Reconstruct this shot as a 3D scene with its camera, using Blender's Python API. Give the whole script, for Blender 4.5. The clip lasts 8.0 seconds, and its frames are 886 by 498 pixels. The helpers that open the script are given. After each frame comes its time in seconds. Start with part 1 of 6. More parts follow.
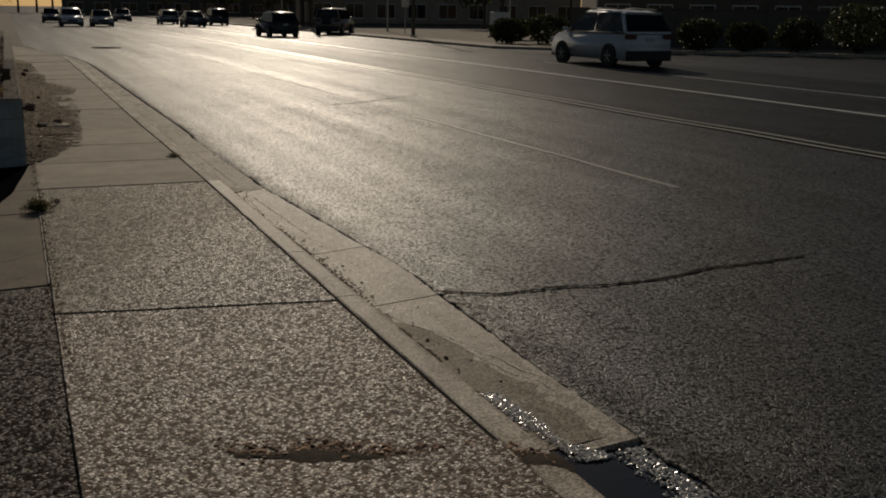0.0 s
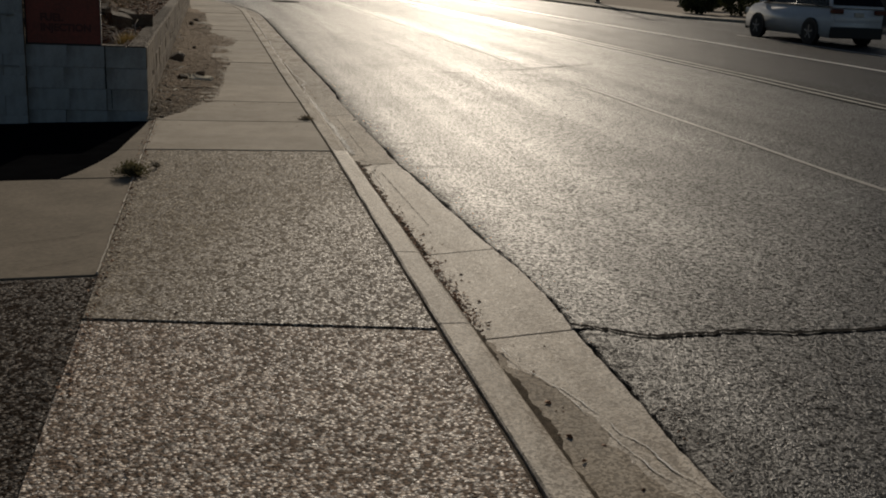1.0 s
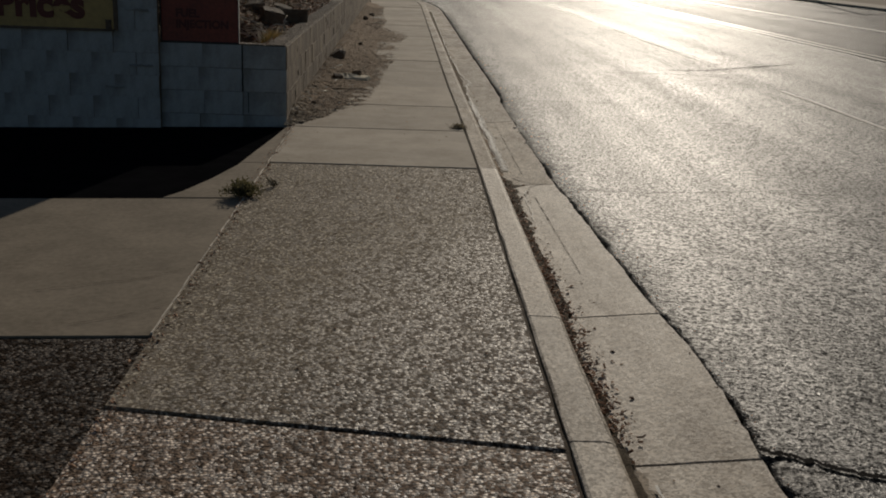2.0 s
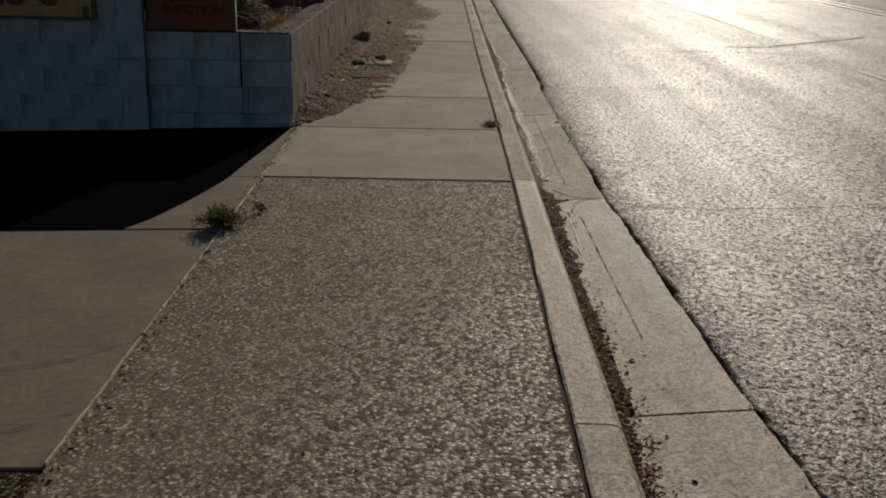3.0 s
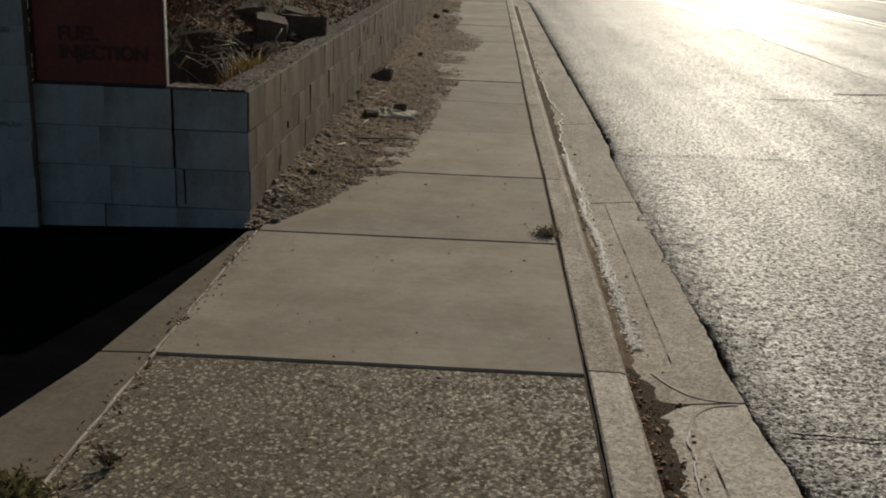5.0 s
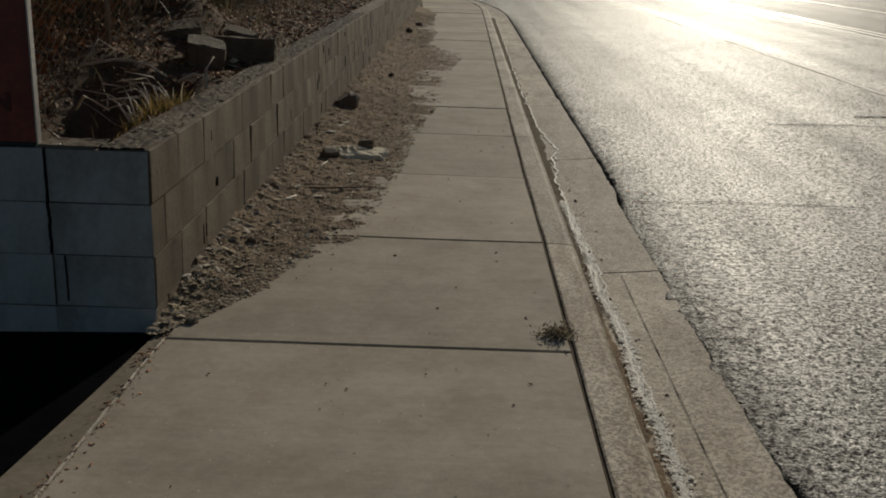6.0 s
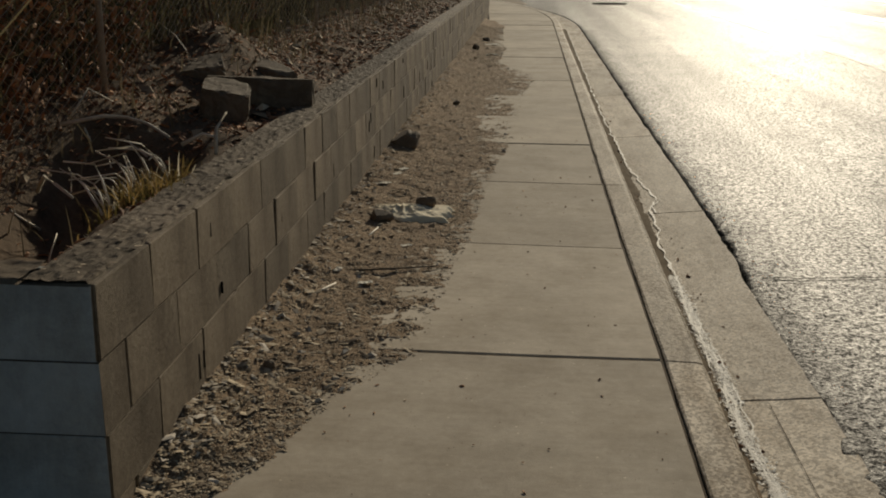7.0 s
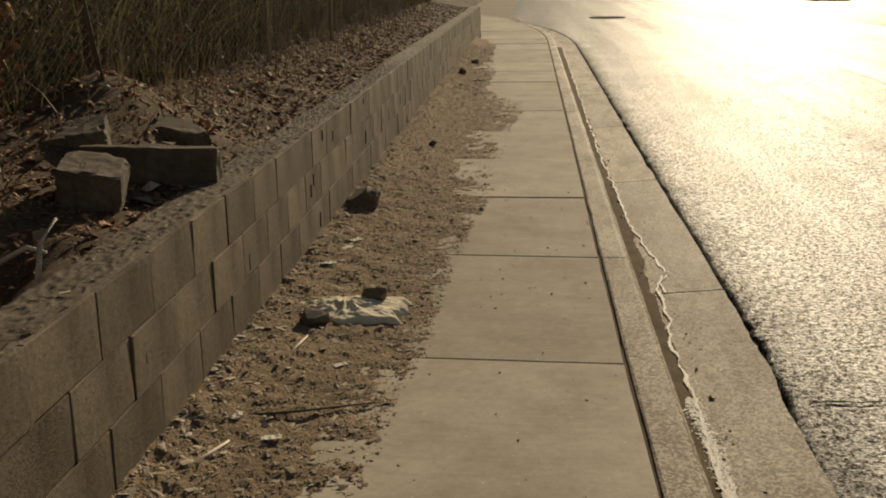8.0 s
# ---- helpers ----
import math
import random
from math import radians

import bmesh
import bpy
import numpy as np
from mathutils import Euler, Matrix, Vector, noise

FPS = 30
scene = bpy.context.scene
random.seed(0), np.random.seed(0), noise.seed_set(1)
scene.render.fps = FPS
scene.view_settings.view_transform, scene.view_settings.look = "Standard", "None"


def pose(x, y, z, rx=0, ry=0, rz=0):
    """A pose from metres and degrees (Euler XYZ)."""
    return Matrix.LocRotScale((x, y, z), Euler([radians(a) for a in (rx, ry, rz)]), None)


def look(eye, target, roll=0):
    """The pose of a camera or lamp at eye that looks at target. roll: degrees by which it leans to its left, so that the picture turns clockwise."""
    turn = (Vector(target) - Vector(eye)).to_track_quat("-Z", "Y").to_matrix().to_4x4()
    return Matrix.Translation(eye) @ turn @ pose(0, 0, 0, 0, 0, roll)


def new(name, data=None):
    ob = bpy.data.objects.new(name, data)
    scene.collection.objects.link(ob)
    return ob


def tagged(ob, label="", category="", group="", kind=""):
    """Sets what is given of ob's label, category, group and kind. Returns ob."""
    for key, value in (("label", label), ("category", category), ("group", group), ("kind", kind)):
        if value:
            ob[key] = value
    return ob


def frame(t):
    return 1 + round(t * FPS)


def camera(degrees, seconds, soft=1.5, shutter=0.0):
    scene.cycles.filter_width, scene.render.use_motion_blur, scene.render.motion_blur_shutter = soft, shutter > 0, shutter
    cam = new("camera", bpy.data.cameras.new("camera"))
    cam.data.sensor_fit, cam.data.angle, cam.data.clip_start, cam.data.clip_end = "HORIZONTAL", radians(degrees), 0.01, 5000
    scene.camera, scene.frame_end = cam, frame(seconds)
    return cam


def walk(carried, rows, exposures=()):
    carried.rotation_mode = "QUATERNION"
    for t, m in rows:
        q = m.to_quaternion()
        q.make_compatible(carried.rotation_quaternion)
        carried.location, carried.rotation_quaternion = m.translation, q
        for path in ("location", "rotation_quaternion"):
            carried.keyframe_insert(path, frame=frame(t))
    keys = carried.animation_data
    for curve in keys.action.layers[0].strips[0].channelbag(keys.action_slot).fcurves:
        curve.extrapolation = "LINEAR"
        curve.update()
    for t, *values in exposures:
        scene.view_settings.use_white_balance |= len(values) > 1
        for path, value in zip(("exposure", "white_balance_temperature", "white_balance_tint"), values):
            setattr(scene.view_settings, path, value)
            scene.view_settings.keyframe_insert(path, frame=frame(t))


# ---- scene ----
cam = camera(46.5, 8.0, 1.9)
PATH = [
    (0, (0.099, -1.162, 1.712), (0.85, 0.636, 1.261), 0.8),
    (0.5, (0.453, -0.316, 1.638), (1.09, 1.495, 1.077), 1.1),
    (1, (0.809, 0.248, 1.594), (1.247, 2.128, 1.071), 2.8),
    (1.5, (1.061, 0.886, 1.56), (1.291, 2.806, 1.05), 3.2),
    (1.7, (1.129, 1.159, 1.553), (1.292, 3.083, 1.031), 2.7),
    (2.8, (1.421, 2.572, 1.594), (1.435, 4.479, 0.991), 1.9),
    (3, (1.386, 2.883, 1.555), (1.396, 4.79, 0.952), 1.2),
    (3.5, (1.414, 3.605, 1.546), (1.375, 5.512, 0.945), 1.6),
    (4, (1.416, 4.358, 1.527), (1.339, 6.268, 0.94), 2.2),
    (4.5, (1.431, 5.026, 1.514), (1.342, 6.939, 0.937), 2.5),
    (4.7, (1.445, 5.325, 1.512), (1.358, 7.237, 0.933), 2.3),
    (5.8, (1.404, 6.962, 1.465), (1.381, 8.882, 0.905), 1.9),
    (6, (1.387, 7.249, 1.468), (1.36, 9.17, 0.911), 1.7),
    (6.5, (1.313, 8.005, 1.461), (1.243, 9.929, 0.918), 1.1),
    (7, (1.294, 8.682, 1.511), (1.137, 10.6, 0.965), 0.3),
    (7.5, (1.331, 9.336, 1.562), (1.103, 11.253, 1.038), -0.6),
    (8, (1.424, 10.087, 1.57), (1.26, 12.011, 1.048), -0.8),
]
walk(cam, [(t, look(eye, target, roll)) for t, eye, target, roll in PATH], [
(0.0, -1.5, 6800, 11), (0.7, -1.13, 6700, 11), (1.0, -1.0, 6600, 11), (1.5, -1.0, 6400, 11), (3.5, -0.74, 6400, 9), (4.5, -0.62, 6500, 8), (6.0, -0.85, 6400, 7), (6.5, -0.83, 6500, 7), (7.0, -0.47, 6900, 7), (7.25, -0.44, 7300, 7), (7.5, -0.18, 7800, 8), (8.0, -0.15, 8100, 8)])

# ---- light ----
SUN_AZ, SUN_EL = 14.0, 22.0
world = bpy.data.worlds.new("sky")
scene.world = world
world.use_nodes = True
_wn = world.node_tree
_sky = _wn.nodes.new("ShaderNodeTexSky")
_sky.sky_type = "NISHITA"
_sky.sun_disc = False
_sky.sun_elevation, _sky.sun_rotation = radians(SUN_EL), radians(SUN_AZ)
_sky.dust_density = 0.7
_wn.links.new(_sky.outputs[0], _wn.nodes["Background"].inputs[0])
_wn.nodes["Background"].inputs[1].default_value = 0.05
_sd = Vector((math.sin(radians(SUN_AZ)) * math.cos(radians(SUN_EL)), math.cos(radians(SUN_AZ)) * math.cos(radians(SUN_EL)), math.sin(radians(SUN_EL))))
sun = new("sun", bpy.data.lights.new("sun", "SUN"))
sun.data.energy, sun.data.angle, sun.data.color = 4.4, radians(0.6), (1.0, 0.89, 0.73)
sun.matrix_world = look(_sd * 60, (0, 0, 0))

# ---- materials ----


class Mat:
    """A node material with a principled shader and short ways to wire it."""

    def __init__(self, name, rough=0.8, metal=0.0, spec=0.5):
        self.m = bpy.data.materials.new(name)
        self.m.use_nodes = True
        self.t = self.m.node_tree
        self.b = self.t.nodes["Principled BSDF"]
        self.b.inputs["Roughness"].default_value = rough
        self.b.inputs["Metallic"].default_value = metal
        self.b.inputs["Specular IOR Level"].default_value = spec
        self.co = self.t.nodes.new("ShaderNodeTexCoord").outputs["Object"]

    def n(self, kind, **kw):
        node = self.t.nodes.new(kind)
        for k, v in kw.items():
            node.inputs[k].default_value = v
        return node

    def link(self, a, b):
        self.t.links.new(a, b)

    def scaled(self, s):
        mp = self.n("ShaderNodeMapping")
        mp.inputs["Scale"].default_value = s
        self.link(self.co, mp.inputs[0])
        return mp.outputs[0]

    def noise(self, scale, detail=4.0, rough=0.6, stretch=None):
        node = self.n("ShaderNodeTexNoise", Scale=scale, Detail=detail, Roughness=rough)
        self.link(self.scaled(stretch) if stretch else self.co, node.inputs["Vector"])
        return node.outputs["Fac"]

    def cells(self, scale, out="Color", feature="F1", stretch=None):
        node = self.n("ShaderNodeTexVoronoi", Scale=scale)
        node.feature = feature
        self.link(self.scaled(stretch) if stretch else self.co, node.inputs["Vector"])
        return node.outputs[out]

    def ramp(self, fac, stops):
        node = self.n("ShaderNodeValToRGB")
        e = node.color_ramp.elements
        while len(e) < len(stops):
            e.new(0.5)
        for el, (p, c) in zip(e, stops):
            el.position = p
            el.color = (*c, 1) if len(c) == 3 else c
        self.link(fac, node.inputs[0])
        return node.outputs[0]

    def mix(self, a, b, fac, mode="MIX"):
        node = self.t.nodes.new("ShaderNodeMix")
        node.data_type, node.blend_type = "RGBA", mode
        for sock, val in ((node.inputs[6], a), (node.inputs[7], b), (node.inputs[0], fac)):
            if isinstance(val, (int, float)):
                sock.default_value = val
            elif isinstance(val, tuple):
                sock.default_value = (*val, 1)
            else:
                self.link(val, sock)
        return node.outputs[2]

    def math(self, op, a, b=0.0, c=None):
        node = self.t.nodes.new("ShaderNodeMath")
        node.operation = op
        for i, val in enumerate((a, b, c)):
            if val is None:
                continue
            if isinstance(val, (int, float)):
                node.inputs[i].default_value = val
            else:
                self.link(val, node.inputs[i])
        return node.outputs[0]

    def vary(self, col, lo=0.8, hi=1.15, island=False):
        if island:
            r = self.t.nodes.new("ShaderNodeNewGeometry").outputs["Random Per Island"]
        else:
            r = self.t.nodes.new("ShaderNodeObjectInfo").outputs["Random"]
        g = self.ramp(r, [(0, (lo,) * 3), (1, (hi,) * 3)])
        return self.mix(col, g, 1.0, "MULTIPLY")

    def color(self, c):
        if isinstance(c, tuple):
            self.b.inputs["Base Color"].default_value = (*c, 1)
        else:
            self.link(c, self.b.inputs["Base Color"])

    def rough(self, fac, lo, hi):
        self.link(self.math("MULTIPLY_ADD", fac, hi - lo, lo), self.b.inputs["Roughness"])

    def bump(self, *layers):
        prev = None
        for h, strength, dist in layers:
            node = self.n("ShaderNodeBump", Strength=strength, Distance=dist)
            self.link(h, node.inputs["Height"])
            if prev:
                self.link(prev, node.inputs["Normal"])
            prev = node.outputs[0]
        self.link(prev, self.b.inputs["Normal"])


def m_simple(name, c1, c2, scale, rough=0.8, metal=0.0, bump=0.3, dist=0.004, spec=0.5, fine=8.0, island=False):
    m = Mat(name, rough, metal, spec)
    col = m.ramp(m.mix(m.noise(scale), m.noise(scale * fine), 0.45), [(0.3, c1), (0.7, c2)])
    m.color(m.vary(col, 0.75, 1.2, True) if island else col)
    if bump:
        m.bump((m.noise(scale * fine, 6.0, 0.7), bump, dist))
    return m.m


def m_concrete():
    m = Mat("sidewalk_concrete", 0.85, 0, 0.12)
    col = m.ramp(m.mix(m.noise(1.1, 6), m.noise(26, 5, 0.7), 0.4), [(0.25, (0.29, 0.25, 0.198)), (0.55, (0.43, 0.375, 0.298)), (0.8, (0.53, 0.467, 0.377))])
    streak = m.ramp(m.noise(5.0, 5, 0.7, (0.5, 6, 1)), [(0.4, (0.86,) * 3), (0.62, (1.0,) * 3)])
    col = m.mix(col, streak, 0.45, "MULTIPLY")
    pale = m.ramp(m.cells(21, "Distance"), [(0.05, (1.6,) * 3), (0.11, (1.0,) * 3)])
    col = m.mix(col, pale, m.ramp(m.cells(21), [(0.5, (0.0,) * 3), (0.56, (1.0,) * 3)]), "MULTIPLY")
    blot = m.ramp(m.noise(2.6, 5, 0.65), [(0.36, (0.82, 0.8, 0.77)), (0.6, (1.05,) * 3)])
    col = m.mix(col, blot, 1.0, "MULTIPLY")
    pit = m.ramp(m.cells(38, "Distance"), [(0.05, (0.35,) * 3), (0.12, (1.0,) * 3)])
    keep = m.ramp(m.noise(9, 2), [(0.55, (0.0,) * 3), (0.62, (1.0,) * 3)])
    col = m.mix(col, m.mix((1, 1, 1), pit, keep), 1.0, "MULTIPLY")
    spots = m.ramp(m.cells(5.5, "Distance"), [(0.02, (0.25,) * 3), (0.035, (1.0,) * 3)])
    col = m.mix(col, spots, 0.8, "MULTIPLY")
    m.color(m.vary(col, 0.88, 1.1))
    m.rough(m.noise(14), 0.7, 0.95)
    m.bump((m.noise(60, 6, 0.75), 0.25, 0.004), (m.noise(260, 2), 0.3, 0.0015), (m.noise(4.0, 4, 0.6, (0.8, 1.6, 1)), 0.2, 0.006))
    return m.m


def m_aggregate(name, worn=False, dark=1.0):
    """Exposed pebble aggregate; worn: it fades into a smoother skin towards one end."""
    m = Mat(name, 0.5, 0, 0.22)
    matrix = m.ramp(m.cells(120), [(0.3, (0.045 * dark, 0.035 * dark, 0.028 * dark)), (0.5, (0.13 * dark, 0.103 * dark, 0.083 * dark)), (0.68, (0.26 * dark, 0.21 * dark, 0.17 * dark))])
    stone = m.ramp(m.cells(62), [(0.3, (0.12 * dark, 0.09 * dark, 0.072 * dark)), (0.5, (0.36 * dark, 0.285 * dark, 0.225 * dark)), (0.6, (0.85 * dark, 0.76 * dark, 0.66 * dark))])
    tip = m.ramp(m.cells(62, "Distance"), [(0.30, (1.0,) * 3), (0.46, (0.0,) * 3)])
    low, high = (0.53, 0.62) if worn else (0.46, 0.56)
    pick = m.ramp(m.cells(62), [(low, (0.06,) * 3), (high, (1.0,) * 3)])
    if worn:
        matrix = m.mix(matrix, (0.80, 0.80, 0.81), 1.0, "MULTIPLY")
    col = m.mix(matrix, stone, m.math("MULTIPLY", tip, pick))
    gloss = m.ramp(m.cells(62), [(0.44, (0.03 * dark,) * 3), (0.60, (0.95 * dark,) * 3)])
    big = m.ramp(m.noise(1.4, 5), [(0.3, (0.72,) * 3), (0.7, (1.08,) * 3)])
    col = m.mix(col, big, 1.0, "MULTIPLY")
    h = m.cells(62, "Distance")
    strength = 1.0
    if worn:
        y = m.t.nodes.new("ShaderNodeSeparateXYZ")
        m.link(m.co, y.inputs[0])
        zone = m.math("MULTIPLY_ADD", m.noise(1.6, 4), 2.4, m.math("MULTIPLY_ADD", y.outputs[0], -1.5, m.math("ADD", y.outputs[1], 1.6)))
        f = m.ramp(m.math("MULTIPLY", zone, 0.05), [(0.27, (0.0,) * 3), (0.40, (1.0,) * 3)])
        skin = m.ramp(m.mix(m.noise(3, 5), m.noise(70, 4, 0.7), 0.5), [(0.32, (0.128, 0.109, 0.087)), (0.68, (0.275, 0.240, 0.196))])
        fine = m.ramp(m.cells(105), [(0.3, (0.45,) * 3), (0.5, (1.0,) * 3), (0.68, (1.5,) * 3)])
        skin = m.mix(skin, fine, 0.45, "MULTIPLY")
        skin = m.mix(skin, (0.66, 0.6, 0.5), m.ramp(m.cells(95), [(0.75, (0.0,) * 3), (0.80, (0.85,) * 3)]))
        skin = m.mix(skin, (0.06, 0.047, 0.036), m.math("MULTIPLY", m.ramp(m.cells(30, "Distance"), [(0.16, (1.0,) * 3), (0.24, (0.0,) * 3)]), m.ramp(m.cells(30), [(0.74, (0.0,) * 3), (0.77, (1.0,) * 3)])))
        col = m.mix(col, skin, m.math("MULTIPLY", f, 0.94))
        h = m.math("MULTIPLY", h, m.math("MULTIPLY_ADD", f, -0.88, 1.0))
    small, grain = m.cells(105, "Distance"), m.noise(180, 3)
    if worn:
        small = m.math("MULTIPLY", small, m.math("MULTIPLY_ADD", f, -0.72, 1.0))
        gloss = m.math("MULTIPLY", gloss, m.math("MULTIPLY_ADD", f, -0.86, 1.0))
    m.link(gloss, m.b.inputs["Specular IOR Level"])
    m.color(m.mix(col, (1.02, 0.98, 0.89) if worn else (1.08, 0.96, 0.85), 1.0, "MULTIPLY"))
    m.rough(m.cells(120), 0.4, 0.95)
    m.bump((m.math("SUBTRACT", 1.0, h), strength, 0.005), (small, 0.6, 0.004), (grain, 0.6, 0.004))
    return m.m


def m_asphalt(name, tone=1.0, rough=(0.35, 0.57), gloss=1.15):
    """Coarse worn asphalt: polished stone tips stand between dull pits."""
    m = Mat(name, 0.5, 0, 0.3)
    col = m.ramp(m.cells(90), [(0.3, (0.014 * tone, 0.0135 * tone, 0.0125 * tone)), (0.55, (0.038 * tone, 0.036 * tone, 0.032 * tone)), (0.75, (0.11 * tone, 0.102 * tone, 0.09 * tone))])
    lanes = m.ramp(m.noise(1.0, 5, 0.6, (0.9, 0.05, 1)), [(0.3, (0.7,) * 3), (0.7, (1.3,) * 3)])
    m.color(m.mix(col, lanes, 1.0, "MULTIPLY"))
    track = m.ramp(m.noise(1.0, 5, 0.6, (1.1, 0.035, 1)), [(0.32, (0.0,) * 3), (0.68, (1.0,) * 3)])
    m.rough(m.mix(track, m.ramp(m.noise(60, 2), [(0.35, (0.0,) * 3), (0.65, (1.0,) * 3)]), 0.6), *rough)
    patch = m.ramp(m.noise(0.7, 5, 0.65), [(0.3, (0.8,) * 3), (0.7, (1.0,) * 3)])
    tips = m.ramp(m.mix(m.noise(36, 3, 0.6), m.noise(85, 2, 0.6), 0.5), [(0.41, (0.07,) * 3), (0.59, (1.0,) * 3)])
    g = m.math("MULTIPLY", m.math("MULTIPLY", tips, patch), m.math("MULTIPLY_ADD", track, -0.2, 1.0))
    # traffic has not polished the crumbling rim along the gutter
    xyz = m.t.nodes.new("ShaderNodeSeparateXYZ")
    m.link(m.co, xyz.inputs[0])
    inward = m.math("MULTIPLY_ADD", m.noise(2.5, 4), 0.35, m.math("SUBTRACT", xyz.outputs[0], 2.55))
    inward = m.math("MAXIMUM", inward, m.math("SUBTRACT", xyz.outputs[1], 33.0))
    g = m.math("MULTIPLY", g, m.ramp(inward, [(0.02, (0.38,) * 3), (0.42, (1.0,) * 3)]))
    m.b.inputs["Specular IOR Level"].default_value = gloss
    m.b.inputs["IOR"].default_value = 1.56
    pits = m.n("ShaderNodeBsdfDiffuse")
    m.link(col, pits.inputs[0])
    mx = m.n("ShaderNodeMixShader")
    m.link(g, mx.inputs[0])
    m.link(pits.outputs[0], mx.inputs[1])
    m.link(m.b.outputs[0], mx.inputs[2])
    m.link(mx.outputs[0], m.t.nodes["Material Output"].inputs[0])
    m.bump((m.noise(9, 4, 0.6, (1, 0.7, 1)), 0.25, 0.012), (m.mix(m.noise(36, 3, 0.6), m.noise(85, 2, 0.6), 0.5), 0.8, 0.016), (m.noise(190, 3, 0.7), 0.4, 0.003))
    return m.m


def m_block(name, c1, c2, c3, rough=0.85, lo=0.78, hi=1.16):
    m = Mat(name, rough, 0, 0.3)
    col = m.ramp(m.mix(m.noise(2.2, 6), m.noise(40, 5, 0.75), 0.45), [(0.28, c1), (0.5, c2), (0.75, c3)])
    stain = m.ramp(m.noise(4.0, 6, 0.7, (1, 1, 0.4)), [(0.38, (0.62, 0.57, 0.5)), (0.6, (1, 1, 1))])
    col = m.mix(col, stain, 0.75, "MULTIPLY")
    m.color(m.vary(col, lo, hi))
    m.bump((m.noise(7, 4), 0.4, 0.014), (m.noise(75, 6, 0.8), 0.8, 0.006), (m.noise(220, 3, 0.7), 0.4, 0.002))
    return m.m


def m_grit(name, c1, c2, gloss=0.6, rough=(0.5, 0.95)):
    """Sandy worn concrete with pale and dark grains; gloss sets how strongly the grains shine."""
    m = Mat(name, 0.7, 0, 0.2)
    col = m.ramp(m.mix(m.noise(1.7, 6, 0.65), m.noise(45, 5, 0.7), 0.45), [(0.3, c1), (0.7, c2)])
    grain = m.ramp(m.cells(95), [(0.28, (0.4,) * 3), (0.5, (1.0,) * 3), (0.7, (1.8,) * 3)])
    col = m.mix(col, grain, 0.5, "MULTIPLY")
    stain = m.ramp(m.noise(2.4, 6, 0.7, (2.2, 0.5, 1)), [(0.36, (0.55, 0.5, 0.44)), (0.56, (1,) * 3)])
    m.color(m.vary(m.mix(col, stain, 0.85, "MULTIPLY"), 0.85, 1.15))
    m.link(m.ramp(m.cells(95), [(0.45, (0.08 * gloss,) * 3), (0.66, (gloss,) * 3)]), m.b.inputs["Specular IOR Level"])
    m.rough(m.cells(95), *rough)
    m.bump((m.noise(22, 5, 0.7), 0.5, 0.008), (m.noise(130, 3, 0.7), 0.5, 0.003))
    return m.m


def m_leafy(name, c1, c2, trans=0.35, rough=0.6):
    """Leaves, blades and stalks: the tone differs from piece to piece, and some light passes through."""
    m = Mat(name, rough, 0, 0.3)
    r = m.t.nodes.new("ShaderNodeNewGeometry").outputs["Random Per Island"]
    col = m.ramp(r, [(0.0, c1), (1.0, c2)])
    m.color(col)
    tr = m.n("ShaderNodeBsdfTranslucent")
    m.link(col, tr.inputs[0])
    mx = m.n("ShaderNodeMixShader", Fac=trans)
    m.link(m.b.outputs[0], mx.inputs[1])
    m.link(tr.outputs[0], mx.inputs[2])
    m.link(mx.outputs[0], m.t.nodes["Material Output"].inputs[0])
    return m.m


CONCRETE = m_concrete()
AGG_WORN = m_aggregate("worn_pebble_aggregate", True)
AGG = m_aggregate("pebble_aggregate")
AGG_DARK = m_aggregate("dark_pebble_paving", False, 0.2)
KERB = m_grit("kerb_concrete", (0.29, 0.248, 0.194), (0.52, 0.455, 0.365), 0.35)
EDGE = m_simple("pale_edge_concrete", (0.42, 0.37, 0.30), (0.72, 0.66, 0.56), 9, 0.8, 0, 0.5, 0.004, 0.15, 9)
GUTTER = m_grit("gutter_concrete", (0.285, 0.242, 0.187), (0.53, 0.463, 0.368))
# Lit copies of both: paler and glossier, for sun glare on near pieces.
KERB_GLARE = m_grit("polished_kerb_concrete", (0.31, 0.265, 0.208), (0.55, 0.483, 0.39), 0.8, (0.45, 0.88))
GUTTER_GLARE = m_grit("polished_gutter_concrete", (0.29, 0.245, 0.188), (0.58, 0.505, 0.40), 0.9, (0.44, 0.86))
APRON = m_simple("apron_concrete", (0.145, 0.12, 0.087), (0.295, 0.247, 0.185), 2.2, 0.88, 0, 0.5, 0.004, 0.12, 14)
ASPHALT = m_asphalt("road_asphalt", 0.30)
LANE = m_asphalt("dark_lane_asphalt", 0.22, (0.36, 0.55), 0.3)
# Shade is put into this colour: sunlit lot reads as dark as shadow.
LOT = m_simple("shade_dark_asphalt", (0.004, 0.004, 0.0045), (0.010, 0.010, 0.011), 5, 0.95, 0, 0.25, 0.003, 0.0, 14)
SILT = m_simple("brown_silt", (0.035, 0.027, 0.019), (0.165, 0.13, 0.09), 7, 0.95, 0, 1.0, 0.014, 0.1, 10)
BANKSOIL = m_simple("bank_soil", (0.06, 0.042, 0.028), (0.17, 0.122, 0.08), 6, 0.95, 0, 0.9, 0.012, 0.2, 9)
SOIL = m_simple("dark_soil", (0.035, 0.026, 0.018), (0.10, 0.075, 0.05), 6, 0.95, 0, 0.9, 0.01, 0.2, 9)
# Soil colour goes near-black to make up for faint joint shadow.
JOINT = m_simple("joint_soil_shade", (0.014, 0.011, 0.008), (0.045, 0.035, 0.025), 6, 0.95, 0, 0.9, 0.01, 0.05, 9)
